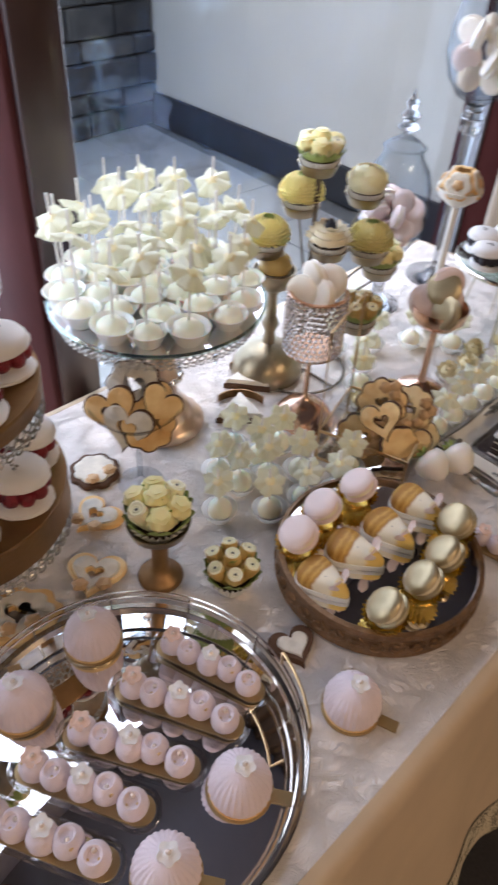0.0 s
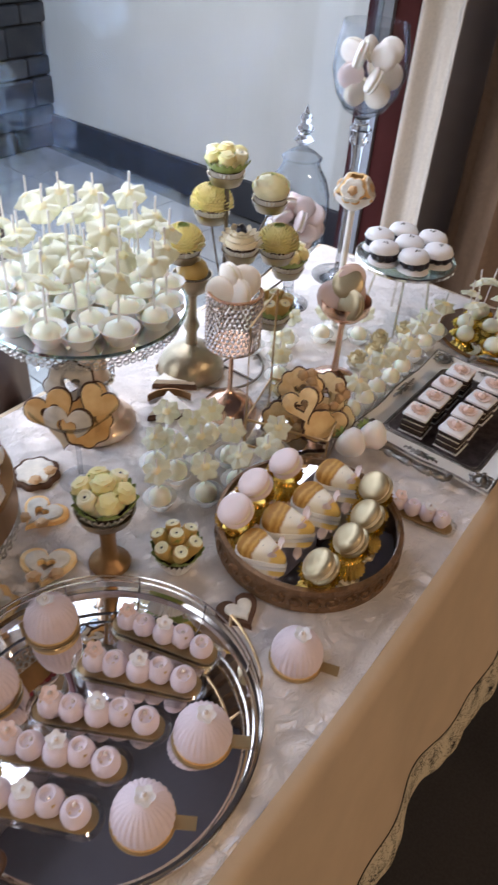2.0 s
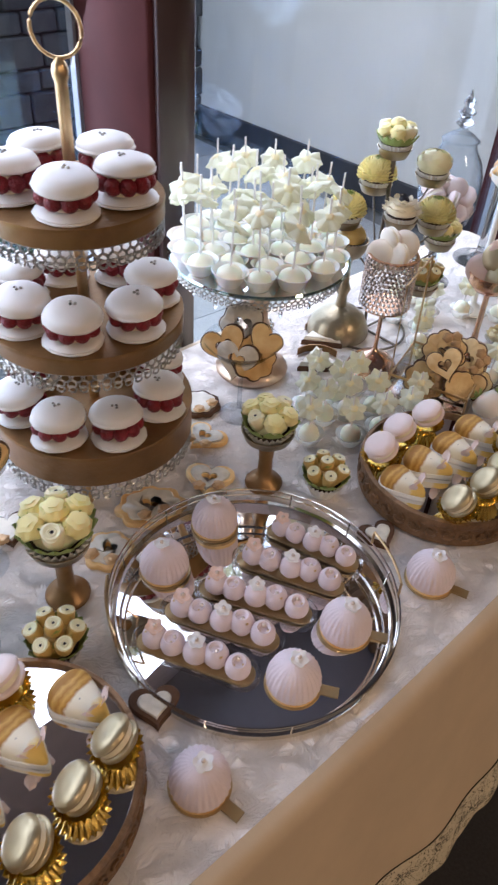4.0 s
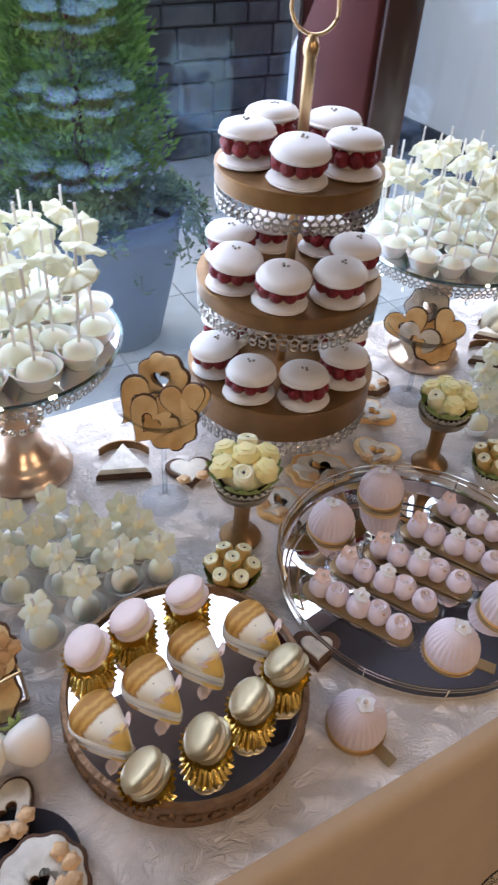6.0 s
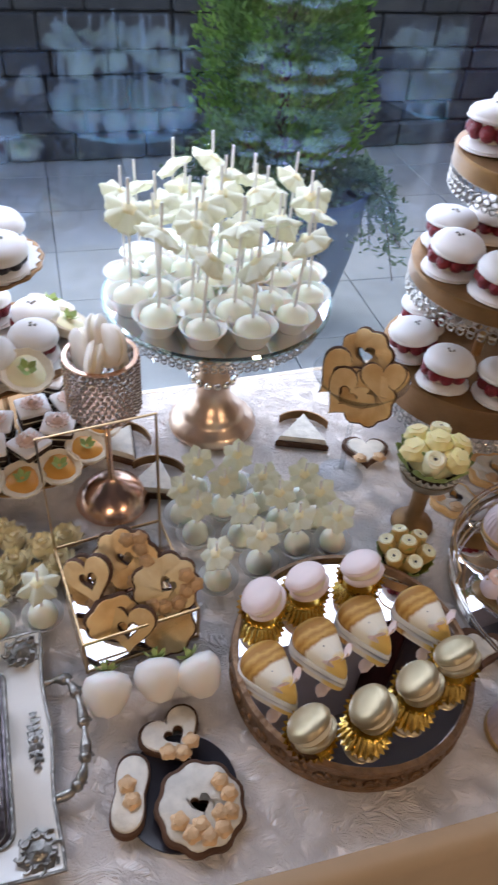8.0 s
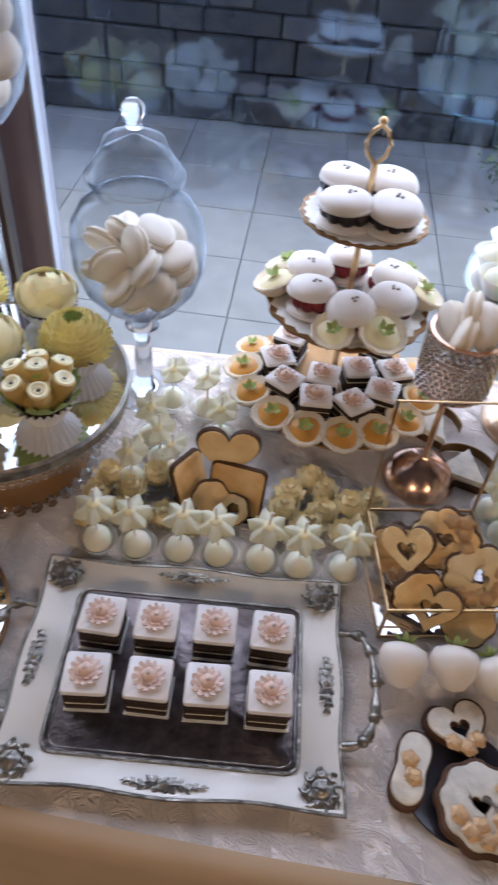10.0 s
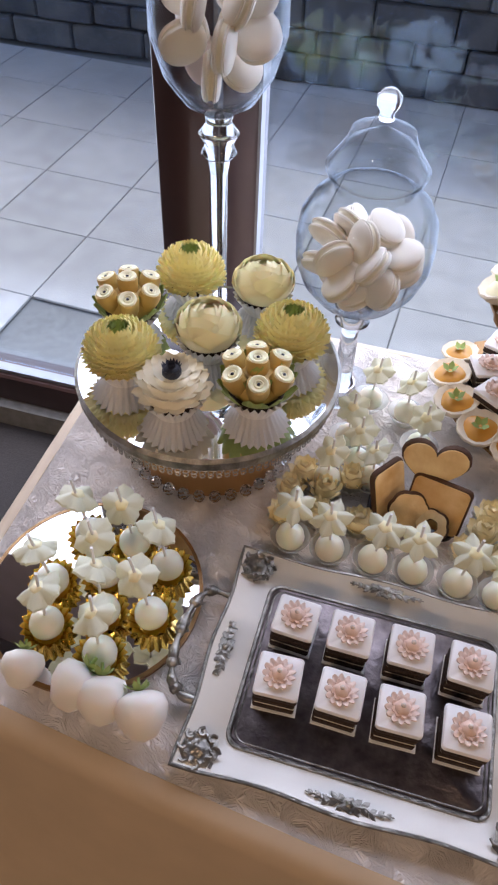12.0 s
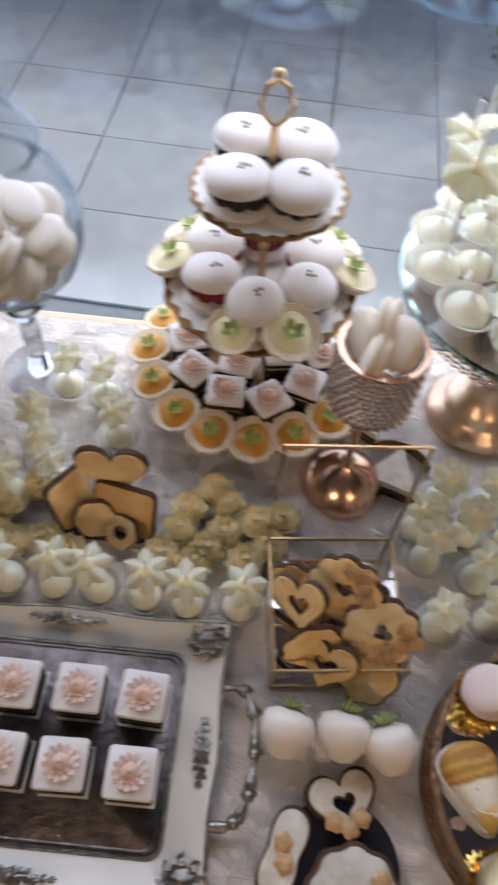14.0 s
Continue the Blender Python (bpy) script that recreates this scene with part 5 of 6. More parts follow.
def tier_tower():
    p = thing("three_tier_stand", "three-tier gold cake stand with ring handle", "cake stand", m=T(TX, TY, TOP))
    for r, z, h in ((.172, .150, .062), (.158, .327, .030), (.132, .510, .030)):
        part("tier", Shape().lathe([(r - .012, z - h), (r - .004, z - h), (r - .001, z - h + .004), (r - .002, z - .008), (r, z - .005), (r - .001, z), (0, z)], 64), GOLDM, p, "matt gold drum tier")
        filigree(p, r - .004, z - h + .004, .034, 30)
        part("underside", Shape().lathe([(0, z - h + .004), (r - .012, z - h + .004), (r - .012, z - h + .007), (0, z - h + .007)], 32), GOLDM, p)
    part("pole", Shape().lathe([(.0085, .130), (.0085, .655), (.0105, .660), (.0115, .668), (.0095, .676), (.004, .684), (0, .685)], 18), GOLD, p)
    part("ring_handle", Shape().tube([(.033 * math.sin(a) * .75, -.033 * math.sin(a) * .66 * 0 + .033 * math.sin(a) * .66, .716 + .033 * math.cos(a)) for a in [2 * math.pi * k / 32 for k in range(32)]], .0026, 8, True), GOLD, p, "slim gold ring handle")
    for k in range(4):
        a = radians(45 + 90 * k)
        part("foot", Shape().lathe([(.009, 0), (.012, .006), (.008, .022), (.012, .070), (.012, .091), (0, .091)], 14, T(.115 * math.cos(a), .115 * math.sin(a), 0)), GOLD, p)
    return p


tier_tower()
mp = []
for n, rr, z, a0 in ((5, .081, .510, -38), (7, .108, .327, -40), (8, .123, .150, -14)):
    for k in range(n):
        a = radians(a0 + 360 * k / n)
        mp.append(T(TX + rr * math.cos(a) + rng.uniform(-.003, .003), TY + rr * math.sin(a) + rng.uniform(-.003, .003), TOP + z + .001, rng.uniform(0, 360), rng.uniform(-3, 3), rng.uniform(-3, 3)))
spread(big_macaron("white macaron filled with raspberries and silver pearls", group="raspberry macarons on the tower"), mp)


def mirror_platter():
    p = thing("mirror_platter", "round mirror platter with polished wire gallery", "platter", m=T(-.366, .210, TOP))
    r = .216
    part("mirror", Shape().lathe([(0, .004), (r - .004, .004), (r - .002, .007), (r - .004, .009), (0, .009)], 72), MIRROR, p, "round mirror plate")
    part("base_rim", Shape().ring([(r - .005, .0), (r + .004, .0), (r + .004, .010), (r - .004, .011)], 72), CHROME, p)
    for z, q in ((.024, r + .004), (.034, r + .006)):
        part("gallery_wire", Shape().tube([(q * math.cos(a), q * math.sin(a), z) for a in [2 * math.pi * k / 72 for k in range(72)]], .0017, 6, True), CHROME, p)
    for k in range(12):
        a = 2 * math.pi * k / 12
        part("gallery_post", Shape().tube([((r + .003) * math.cos(a), (r + .003) * math.sin(a), .008), ((r + .006) * math.cos(a), (r + .006) * math.sin(a), .034)], .0015, 6), CHROME, p)
    for a0 in (62, 242):
        a1, a2 = radians(a0 - 14), radians(a0 + 14)
        q = r + .006
        pts = [(q * math.cos(a1), q * math.sin(a1), .034), (q * math.cos(a1), q * math.sin(a1), .058)] + [(q * math.cos(a1 + (a2 - a1) * k / 8), q * math.sin(a1 + (a2 - a1) * k / 8), .060) for k in range(9)] + [(q * math.cos(a2), q * math.sin(a2), .058), (q * math.cos(a2), q * math.sin(a2), .034)]
        part("handle", Shape().tube(pts, .0022, 7), GOLD, p, "square brass wire handle")
    return p


mirror_platter()
MZ = TOP + .0095
spread(dome_cake("pink ribbed mousse dome on a gold card"), [T(-.238, .278, MZ, 35), T(-.226, .155, MZ, 35), T(-.525, .266, MZ, 150), T(-.503, .142, MZ, 160), T(-.216, .464, TOP, 20), T(-.207, -.029, TOP, 10)])
EC = (((-.441, .338), (-.322, .376)), ((-.422, .261), (-.311, .318)), ((-.421, .174), (-.303, .244)), ((-.415, .112), (-.309, .169)), ((-.401, .047), (-.289, .106)))
ep = [T((a[0] + b[0]) / 2, (a[1] + b[1]) / 2, MZ, math.degrees(math.atan2(b[1] - a[1], b[0] - a[0]))) for a, b in EC]
spread(bubble_eclair("pink bubble eclair with pearls on a clear boat"), [m @ Matrix.Scale(1.08, 4) for m in ep])
bubble_eclair("short pink bubble eclair lying on the cloth", 4).matrix_basis = T(-.215, .852, TOP, 8)

spread(carved_tray("round carved antique gold tray with mirror top"), [T(-.340, .672, TOP), T(-.345, -.209, TOP, 17)])
TZ = TOP + .0485
gold = [(-.252, .565), (-.246, .642), (-.253, .706), (-.278, .776), (-.246, -.312), (-.248, -.233), (-.263, -.163), (-.284, -.099)]
spread(cupped_macaron(MACG, "gold dusted macaron in a gold foil cup", .028, 42, "gold macarons on the trays"), [T(x - .002, y + .003, TZ, rng.uniform(-60, -25)) for x, y in gold])
pink = [(-.423, .571), (-.437, .642), (-.430, .721), (-.428, -.310), (-.440, -.243), (-.442, -.160)]
spread(cupped_macaron(MACP, "pale pink macaron in a gold foil cup", .029, 30, "pink macarons on the trays"), [T(x - .002, y + .002, TZ, rng.uniform(-60, -20)) for x, y in pink])
he = [(-.361, .556), (-.365, .630), (-.355, .706), (-.359, .784), (-.344, -.326), (-.360, -.250), (-.377, -.178), (-.372, -.094)]
spread(heart_eclair("caramel and white glazed pointed eclair"), [T(x, y, TZ, rng.uniform(-2, 22)) @ Matrix.Scale(1.06, 4) for x, y in he])

# cupcakes on small pedestals and in paper cups
spread(small_pedestal("small turned gold pedestal with bronze bowl"), [T(-.556, .412, TOP), T(-.566, .003, TOP)])
spread(cupcake("posy", "cupcake with pale yellow piped roses and green leaves", .036, .026, "posy cupcakes"), [T(-.556, .412, TOP + .1064, 20) @ Matrix.Scale(1.12, 4), T(-.566, .003, TOP + .1064, 75) @ Matrix.Scale(1.12, 4)])
spread(cupcake("buds", "small cupcake with ochre piped buds and leaves", .034, .032, "bud cupcakes"), [T(-.470, .480, TOP, 15), T(-.480, -.064, TOP, 45)])

# glasses full of cookies
BH = heart(.075)
HH = heart(.026)
for gx, gy, gs, sd in ((-.740, .515, .100, 1), (-.700, -.070, .145, 2)):
    spread_to = T(gx, gy, TOP)
    m_ = martini("clear stemmed glass heaped with golden cookies", gs)
    m_.matrix_basis = spread_to
    g = random.Random(sd)
    for k in range(6):
        c = cookie(*[(BH, "golden heart cookie with a heart cut out", HH), (scallop(.040, 8, .14, 36), "scalloped golden cookie with a heart cut out", HH), (heart(.062), "small golden heart cookie", None)][k % 3], iced=True, h=.006, group="cookies in glasses", dark=True, icing=None if sd == 1 and k in (1, 3) else BISCUIT, inset=.94)
        lx, lz, dep = ((-.034, .072, .014), (.0, .100, -.018), (.036, .080, .012), (-.014, .050, .030), (.018, .055, .026), (.040, .062, -.012))[k]
        c.matrix_basis = T(gx + .6 * lx + .8 * dep, gy + .8 * lx - .6 * dep, TOP + gs + lz, 53 + g.uniform(-18, 18), 62 + g.uniform(-8, 8)) @ pose(0, 0, 0, 0, 0, g.uniform(-50, 50)) @ Matrix.Scale(1.16, 4)

# ---- cake pops ----
PS = ((-.845, .648), (-.885, -.253))
spread(pop_stand("gold pedestal stand with mirror plate and crystal drops", .279, .182), [T(x, y, TOP, 20 * i) for i, (x, y) in enumerate(PS)])
pp = []
for (cx, cy), rings, size in zip(PS, (((1, 0, 0), (5, .050, 10), (10, .100, 0), (15, .150, 6)), ((1, 0, 0), (5, .056, 20), (9, .098, 0), (13, .146, 6))), (1.0, 1.1)):
    for n, rr, off in rings:
        for k in range(n):
            a = radians(360 * k / n + off + rng.uniform(-4, 4))
            pp.append(T(cx + rr * math.cos(a), cy + rr * math.sin(a), TOP + .2795, rng.uniform(0, 360), rng.uniform(-3, 3), rng.uniform(-3, 3)) @ Matrix.Scale(size, 4))
rng.shuffle(pp)
half = len(pp) // 4
spread(cake_pop("mint white cake pop with sugar flower on stick", .160, .122, cup_r=.0290, fr=.0255, lean=(18, 26)), pp[:half])
spread(cake_pop("mint white cake pop with tall sugar flower", .178, .140, ripple=6, cup_r=.0290, fr=.0255, lean=(-28, 18)), pp[half:2 * half])
spread(cake_pop("mint white cake pop with low sugar flower", .148, .104, ripple=5, cup_r=.0290, fr=.0260, lean=(24, -26)), pp[2 * half:3 * half])
spread(cake_pop("mint white cake pop with high ruffled sugar flower", .168, .130, ripple=6, cup_r=.0290, fr=.0265, lean=(-22, -24)), pp[3 * half:])
clB = [(-.525, -.341), (-.537, -.274), (-.557, -.205), (-.55, -.149), (-.615, -.354), (-.595, -.286), (-.607, -.218), (-.604, -.156), (-.661, -.363), (-.662, -.295), (-.655, -.237), (-.645, -.173), (-.710, -.330), (-.705, -.262)]
clA = [(-.585, .563), (-.531, .627), (-.611, .634), (-.512, .690), (-.484, .745), (-.658, .624), (-.591, .681), (-.639, .703), (-.565, .735), (-.51, .806), (-.690, .690), (-.640, .760)]
rowB = [(-.536, -.943), (-.534, -.884), (-.532, -.827), (-.532, -.769), (-.529, -.712), (-.525, -.656), (-.527, -.593)]
rowA = [(-.471, 1.025), (-.469, 1.080), (-.471, 1.133), (-.469, 1.192), (-.472, 1.251), (-.480, 1.323), (-.483, 1.388), (-.486, 1.457)]
p2B = [(-.845, -.882), (-.748, -.901), (-.702, -.878), (-.655, -.915), (-.679, -.848), (-.764, -.790), (-.831, -.818)]
p2A = [(-x0, y0) for x0, y0 in ((.70, 1.08), (.74, 1.16), (.69, 1.24), (.66, 1.02), (.78, 1.08), (.62, 1.30), (.82, 1.20))]
spread(cake_pop("cake pop in a clear cup with sugar flower", .112, .084, cup=FROST, group="cake pops on the cloth", fr=.0245, cup_r=.031, ripple=6, lean=(14, 32), droop=.12, star=.22), [T(x, y, TOP, rng.uniform(-80, 10), rng.uniform(-4, 4), rng.uniform(-4, 4)) for x, y in clA + clB + p2A + p2B])
spread(cake_pop("pearl green cake pop with white sugar flower", .128, .096, cup=FROST, group="cake pops in a row", fr=.0260, cup_r=.0285, ripple=6, lean=(4, 12), droop=.30, star=.30), [T(x, y, TOP, rng.uniform(-20, 20), rng.uniform(-4, 4), rng.uniform(-3, 3)) for x, y in rowA + rowB])

# plates of gold cupped pops at both ends
def round_plate(label, r):
    p = thing("mirror_plate", label, "plate", "mirror plates")
    part("mirror", Shape().lathe([(0, .003), (r * .96, .003), (r, .006), (r * .985, .010), (0, .008)], 56), MIRROR, p)
    part("rim", Shape().ring([(r - .002, .002), (r + .003, .004), (r + .003, .010), (r - .002, .011)], 56), GOLDM, p, "thin gold rim")
    return p


spread(round_plate("round mirror plate with thin gold rim", .140), [T(-.386, -1.172, TOP), T(-.370, 1.565, TOP)])
plB = [(-.374, -1.223), (-.402, -1.161), (-.459, -1.141), (-.436, -1.085), (-.313, -1.204), (-.348, -1.141), (-.363, -1.079), (-.294, -1.123), (-.455, -1.205)]
plA = [(x + .016, .395 - y) for x, y in plB] + [(-.300, 1.66), (-.44, 1.62)]
spread(cake_pop("ivory cake pop in a pleated gold foil cup", .142, .106, r=.0215, cup=FOIL, group="cake pops in gold cups", cup_r=.030, fr=.025, lean=(12, 24)), [T(x, y, TOP + .0095, rng.uniform(0, 360), rng.uniform(-7, 7), rng.uniform(-7, 7)) for x, y in plA + plB])

# ---- serving trays with square cakes ----
TB, TAA = (-.352, -.799), (-.290, 1.180)
spread(silver_tray("cream serving tray with silver scrolled handles"), [T(*TB, TOP, 90) @ Matrix.Diagonal((1.07, 1.04, 1, 1)), T(*TAA, TOP, 90)])
sq = []
for i in range(4):
    for j, x in enumerate((-.318, -.397)):
        sq.append(T(x + rng.uniform(-.002, .002), -.905 + .0715 * i + rng.uniform(-.002, .002), TOP + .0098, rng.uniform(-3, 3)))
        sq.append(T(x + .055 + rng.uniform(-.002, .002), 1.075 + .0665 * i + rng.uniform(-.002, .002), TOP + .0098, rng.uniform(-3, 3)))
spread(square_cake("square chocolate layer cake with peach icing flower"), sq)

# ---- glass boxes of cookies ----
BX = ((-.526, -.477), (-.525, .897))
spread(cookie_box("brass edged glass box full of cookies"), [T(*BX[0], TOP, 96), T(*BX[1], TOP, 108)])
for bx, by, rz, sd in ((*BX[0], 96, 3), (*BX[1], 108, 4)):
    g = random.Random(sd)
    u, face = T(bx, by, TOP, rz) @ T(0, -.030), {3: 66, 4: 31}[sd]
    for k, (x, y, z, tilt, yaw, roll, kind) in enumerate(((.006, .030, .108, 64, 0, 25, 1), (.046, -.012, .084, 56, 14, -40, 1), (-.046, .010, .108, 66, -18, 35, 0), (-.034, -.020, .064, 70, 40, 0, 2), (-.014, -.040, .050, 58, -6, 10, 0), (.040, -.048, .030, 34, 0, 60, 2), (-.038, .046, .056, 72, 0, 0, 1), (.034, .044, .060, 72, 8, -20, 2))):
        args = [(heart(.078), "golden heart cookie with a heart cut out", heart(.026)), (scallop(.048, 9, .12, 36), "round scalloped cookie with piped roses", heart(.022)), (scallop(.034, 7, .12, 36, 1.15), "thick scalloped golden cookie", None)][kind]
        c = cookie(args[0], args[1], args[2], .007, True, group="cookies in glass boxes", dark=True, icing=PALEBISCUIT if k == 1 or (sd == 4 and k == 5) else BISCUIT, inset=.94)
        if kind == 1:
            gold_roses(c, [(.028, -.008), (.026, .012), (.016, -.024), (.012, .028), (.030, .026), (.002, -.032)], .0082)
        c.matrix_basis = Matrix.Translation(u @ Vector((x, y, z))) @ T(0, 0, 0, face + yaw + g.uniform(-6, 6), tilt) @ pose(0, 0, 0, 0, 0, roll)

# ---- crystal cups, goblets and jars with macarons ----
CC = ((-.735, -.462, .200, .292, .048), (-.675, .865, .165, .280, .049))
for x, y, h0, h1, r in CC:
    crystal_cup("rose gold stand with a beaded crystal cup", h0, h1, r).matrix_basis = T(x, y, TOP)
    for k, (dx, dy, dz, rx, rz) in enumerate(((-.016, -.022, .014, 84, 14), (.014, -.010, .016, 78, -12), (-.006, .022, .012, 98, 8), (.012, .012, .034, 72, 24), (-.012, .0, .036, 100, -18))):
        q = small_macaron(MACC, "cream macaron with a gold brushed shell", .0300, "macarons in crystal cups")
        q.matrix_basis = T(x + dx, y + dy, TOP + h1 - .012 + dz, rz, rx)

spread(goblet("giant stemmed wine glass filled with macarons"), [T(-.905, -1.163, TOP), T(-.850, 1.570, TOP)])
gp, pk = [], []
for gx, gy in ((-.905, -1.163), (-.850, 1.570)):
    g = random.Random(5)
    for k in range(13):
        lvl = 0 if k < 3 else (1 if k < 8 else 2)
        n, rr = ((3, .030), (5, .050), (5, .046))[lvl]
        a = radians(360 * k / n + 25 * lvl)
        gp.append(T(gx + rr * math.cos(a), gy + rr * math.sin(a), TOP + (.484, .525, .572)[lvl] + g.uniform(-.003, .003), math.degrees(a) + g.uniform(-30, 30), g.uniform(50, 95), g.uniform(-25, 25)))
spread(small_macaron(MACC, "cream macaron in a giant glass", .0305, "macarons in giant glasses"), gp[:2] + gp[3:16] + gp[17:])
spread(small_macaron(MACP, "pink macaron in a giant glass", .0305, "macarons in giant glasses"), [gp[2], gp[16]])
jb = (-.885, -.935)
apothecary("round glass jar with lid, full of macarons", .101, 0, 0, False).matrix_basis = T(*jb, TOP)
ja = (-.862, 1.335)
apothecary("glass jar with tall turned lid, full of pink sweets", .078, 0, 0, True).matrix_basis = T(*ja, TOP)
for (jx, jy), rr0, material, label in ((jb, 1.0, MACC, "cream macaron inside a glass jar"), (ja, .80, MACP, "pink macaron inside a glass jar")):
    g = random.Random(9)
    ps = []
    for k in range(19):
        lvl = 0 if k < 4 else (1 if k < 10 else (2 if k < 16 else 3))
        n, rr, z = ((4, .032, .186), (6, .060, .214), (6, .058, .250), (3, .028, .272))[lvl]
        a = radians(360 * k / n + 40 * lvl)
        ps.append(T(jx + rr * rr0 * math.cos(a), jy + rr * rr0 * math.sin(a), TOP + (z + .030 if rr0 == 1.0 else z - .004) + g.uniform(-.004, .004), math.degrees(a) + g.uniform(-40, 40), g.uniform(15, 80), g.uniform(-20, 20)))
    spread(small_macaron(material, label, .0300 if rr0 == 1.0 else .0260, "macarons in glass jars"), ps)

# ---- the cupcake stand at the near end ----
def mirror_stand():
    p = thing("mirror_cake_stand", "gold cake stand with mirror top and crystal beads", "cake stand", m=T(-.700, -1.114, TOP) @ Matrix.Diagonal((1, 1, 1.14, 1)))
    part("pedestal", Shape().lathe([(.120, .0), (.122, .006), (.118, .020), (.118, .070), (.124, .100), (.150, .126), (0, .127)], 56), COPPERY, p)
    part("plate", Shape().lathe([(0, .126), (.183, .126), (.190, .132), (.187, .140), (.182, .1395), (0, .139)], 72), MIRROR, p, "round mirror top")
    part("rim", Shape().ring([(.186, .124), (.191, .126), (.192, .138), (.187, .142)], 72), SILVER, p, "bright silver rim")
    filigree(p, .184, .126, .020, 56)
    me = Shape().ball(.0095, I4, 8, 5).mesh("bead", False)
    me.materials.append(GLASS)
    for k in range(34):
        a = 2 * math.pi * k / 34
        part("bead", me, GLASS, p, m=T(.129 * math.cos(a), .129 * math.sin(a), .0095, k * 20, 15))
    return p


mirror_stand()
CZ = TOP + .1590
for kind, label, x, y in (("buds", "cupcake with ochre piped buds and green leaves", -.749, -1.252), ("chrysanthemum", "cupcake with a fringed yellow cream flower", -.845, -1.190), ("ranunculus", "cupcake with a layered pale yellow cream flower", -.850, -1.075),
                          ("chrysanthemum", "cupcake with a yellow and green cream flower", -.640, -1.220), ("ranunculus", "cupcake with a layered ivory cream flower", -.722, -1.122), ("chrysanthemum", "cupcake with a ruffled yellow cream flower", -.746, -1.005),
                          ("anemone", "cupcake with an ivory anemone and dark centre", -.598, -1.130), ("buds", "cupcake with gold piped buds and leaves", -.637, -1.026)):
    cupcake(kind, label, .035, .026, "flower cupcakes on the mirror stand").matrix_basis = T(x, y, CZ, rng.uniform(0, 360)) @ Matrix.Scale(1.20, 4)

# ---- the cupcake tree at the far end ----
tree_axis = (-.80, .985)
ru, fu = Vector((.78, .625, 0)), Vector((.625, -.78, 0))
tree = thing("cupcake_tree", "dark wire cupcake tree with cup rings", "cake stand", m=T(*tree_axis, TOP))
part("base", Shape().tube([(.10 * math.cos(a), .10 * math.sin(a), .004) for a in [2 * math.pi * k / 36 for k in range(36)]], .003, 6, True), WIRE, tree)
part("stem", Shape().tube([(0, 0, .004), (0, 0, .43)], .004, 8).tube([(-.1, 0, .004), (.1, 0, .004)], .003, 6).tube([(0, -.1, .004), (0, .1, .004)], .003, 6), WIRE, tree)
TC = ((-.004, .0, .470, "posy", "cupcake with cream roses and green leaves"), (.086, -.02, .415, "ranunculus", "cupcake with a large ivory cream flower"), (-.030, -.02, .385, "chrysanthemum", "cupcake with a fringed pale yellow flower"), (-.084, .03, .320, "chrysanthemum", "cupcake with a fringed yellow flower"),
      (.030, .075, .350, "anemone", "cupcake with an ivory anemone and dark centre"), (.105, .03, .330, "chrysanthemum", "cupcake with a yellow green flower"), (.135, -.03, .270, "posy", "cupcake with yellow roses and leaves"), (.105, .07, .205, "buds", "cupcake with ochre piped buds"))
for a, b, z, kind, label in TC:
    off = ru * a + fu * b
    cz = z - .056
    part("arm", Shape().tube([(0, 0, cz * .55), (off.x * .6, off.y * .6, cz * .8), (off.x, off.y, cz)], .0022, 6), WIRE, tree)
    part("cup_ring", Shape().lathe([(.012, cz), (.028, cz + .006), (.037, cz + .026), (.0355, cz + .026), (.026, cz + .008), (0, cz + .003)], 28, T(off.x, off.y, 0)), BRONZE, tree, "bronze holder cup")
    cupcake(kind, label, .033, .030, "flower cupcakes on the tree").matrix_basis = T(tree_axis[0] + off.x, tree_axis[1] + off.y, TOP + cz + .0045, rng.uniform(0, 360))
# bronze goblet stand with a caramel cupcake
bg = thing("bronze_goblet", "antique bronze goblet holding a caramel cupcake", "cake stand", m=T(-.835, .925, TOP))
part("foot", Shape().lathe([(.074, 0), (.076, .005), (.074, .020), (.062, .046), (.040, .064), (.014, .074), (.011, .10), (.018, .118), (.011, .136), (.010, .185), (.016, .196), (0, .198)], 36), BRONZE, bg)
part("bowl", Shape().lathe([(.014, .194), (.030, .204), (.041, .224), (.042, .240), (.040, .240), (.036, .224), (.026, .210), (0, .206)], 32), BRONZE, bg)
cupcake("caramel", "caramel glazed cupcake with a white cap", .032, .030, "flower cupcakes on the tree").matrix_basis = T(-.835, .925, TOP + .208)

# copper macaron cup and a flower cup on stems, glass plate of dark macarons
cc = thing("copper_cup_stand", "rose gold cup on a stem, full of macarons", "macaron stand", m=T(-.575, 1.120, TOP))
part("foot", Shape().lathe([(.050, 0), (.052, .004), (.030, .016), (.009, .028), (.0065, .060), (.0065, .150), (.012, .160), (0, .162)], 28), ROSEGOLD, cc)
part("bowl", Shape().lathe([(.012, .158), (.036, .164), (.052, .182), (.055, .205), (.053, .205), (.049, .184), (.034, .169), (0, .166)], 36), ROSEGOLD, cc)
for k, (dx, dy, dz, rx, rz) in enumerate(((-.026, -.016, .0, 60, 30), (.024, -.022, .0, 70, -20), (.002, .026, .0, 65, 80), (.0, -.004, .034, 50, 20), (-.004, .012, .038, 85, 50))):
    small_macaron(MACG if k % 2 else MACP, "rose and gold brushed macaron", .032, "macarons in the copper cup").matrix_basis = T(-.575 + dx, 1.120 + dy, TOP + .208 + dz, rz, rx)
fs_ = thing("flower_cup_stand", "slim white stem with a flower cookie cup", "macaron stand", m=T(-.690, 1.295, TOP))
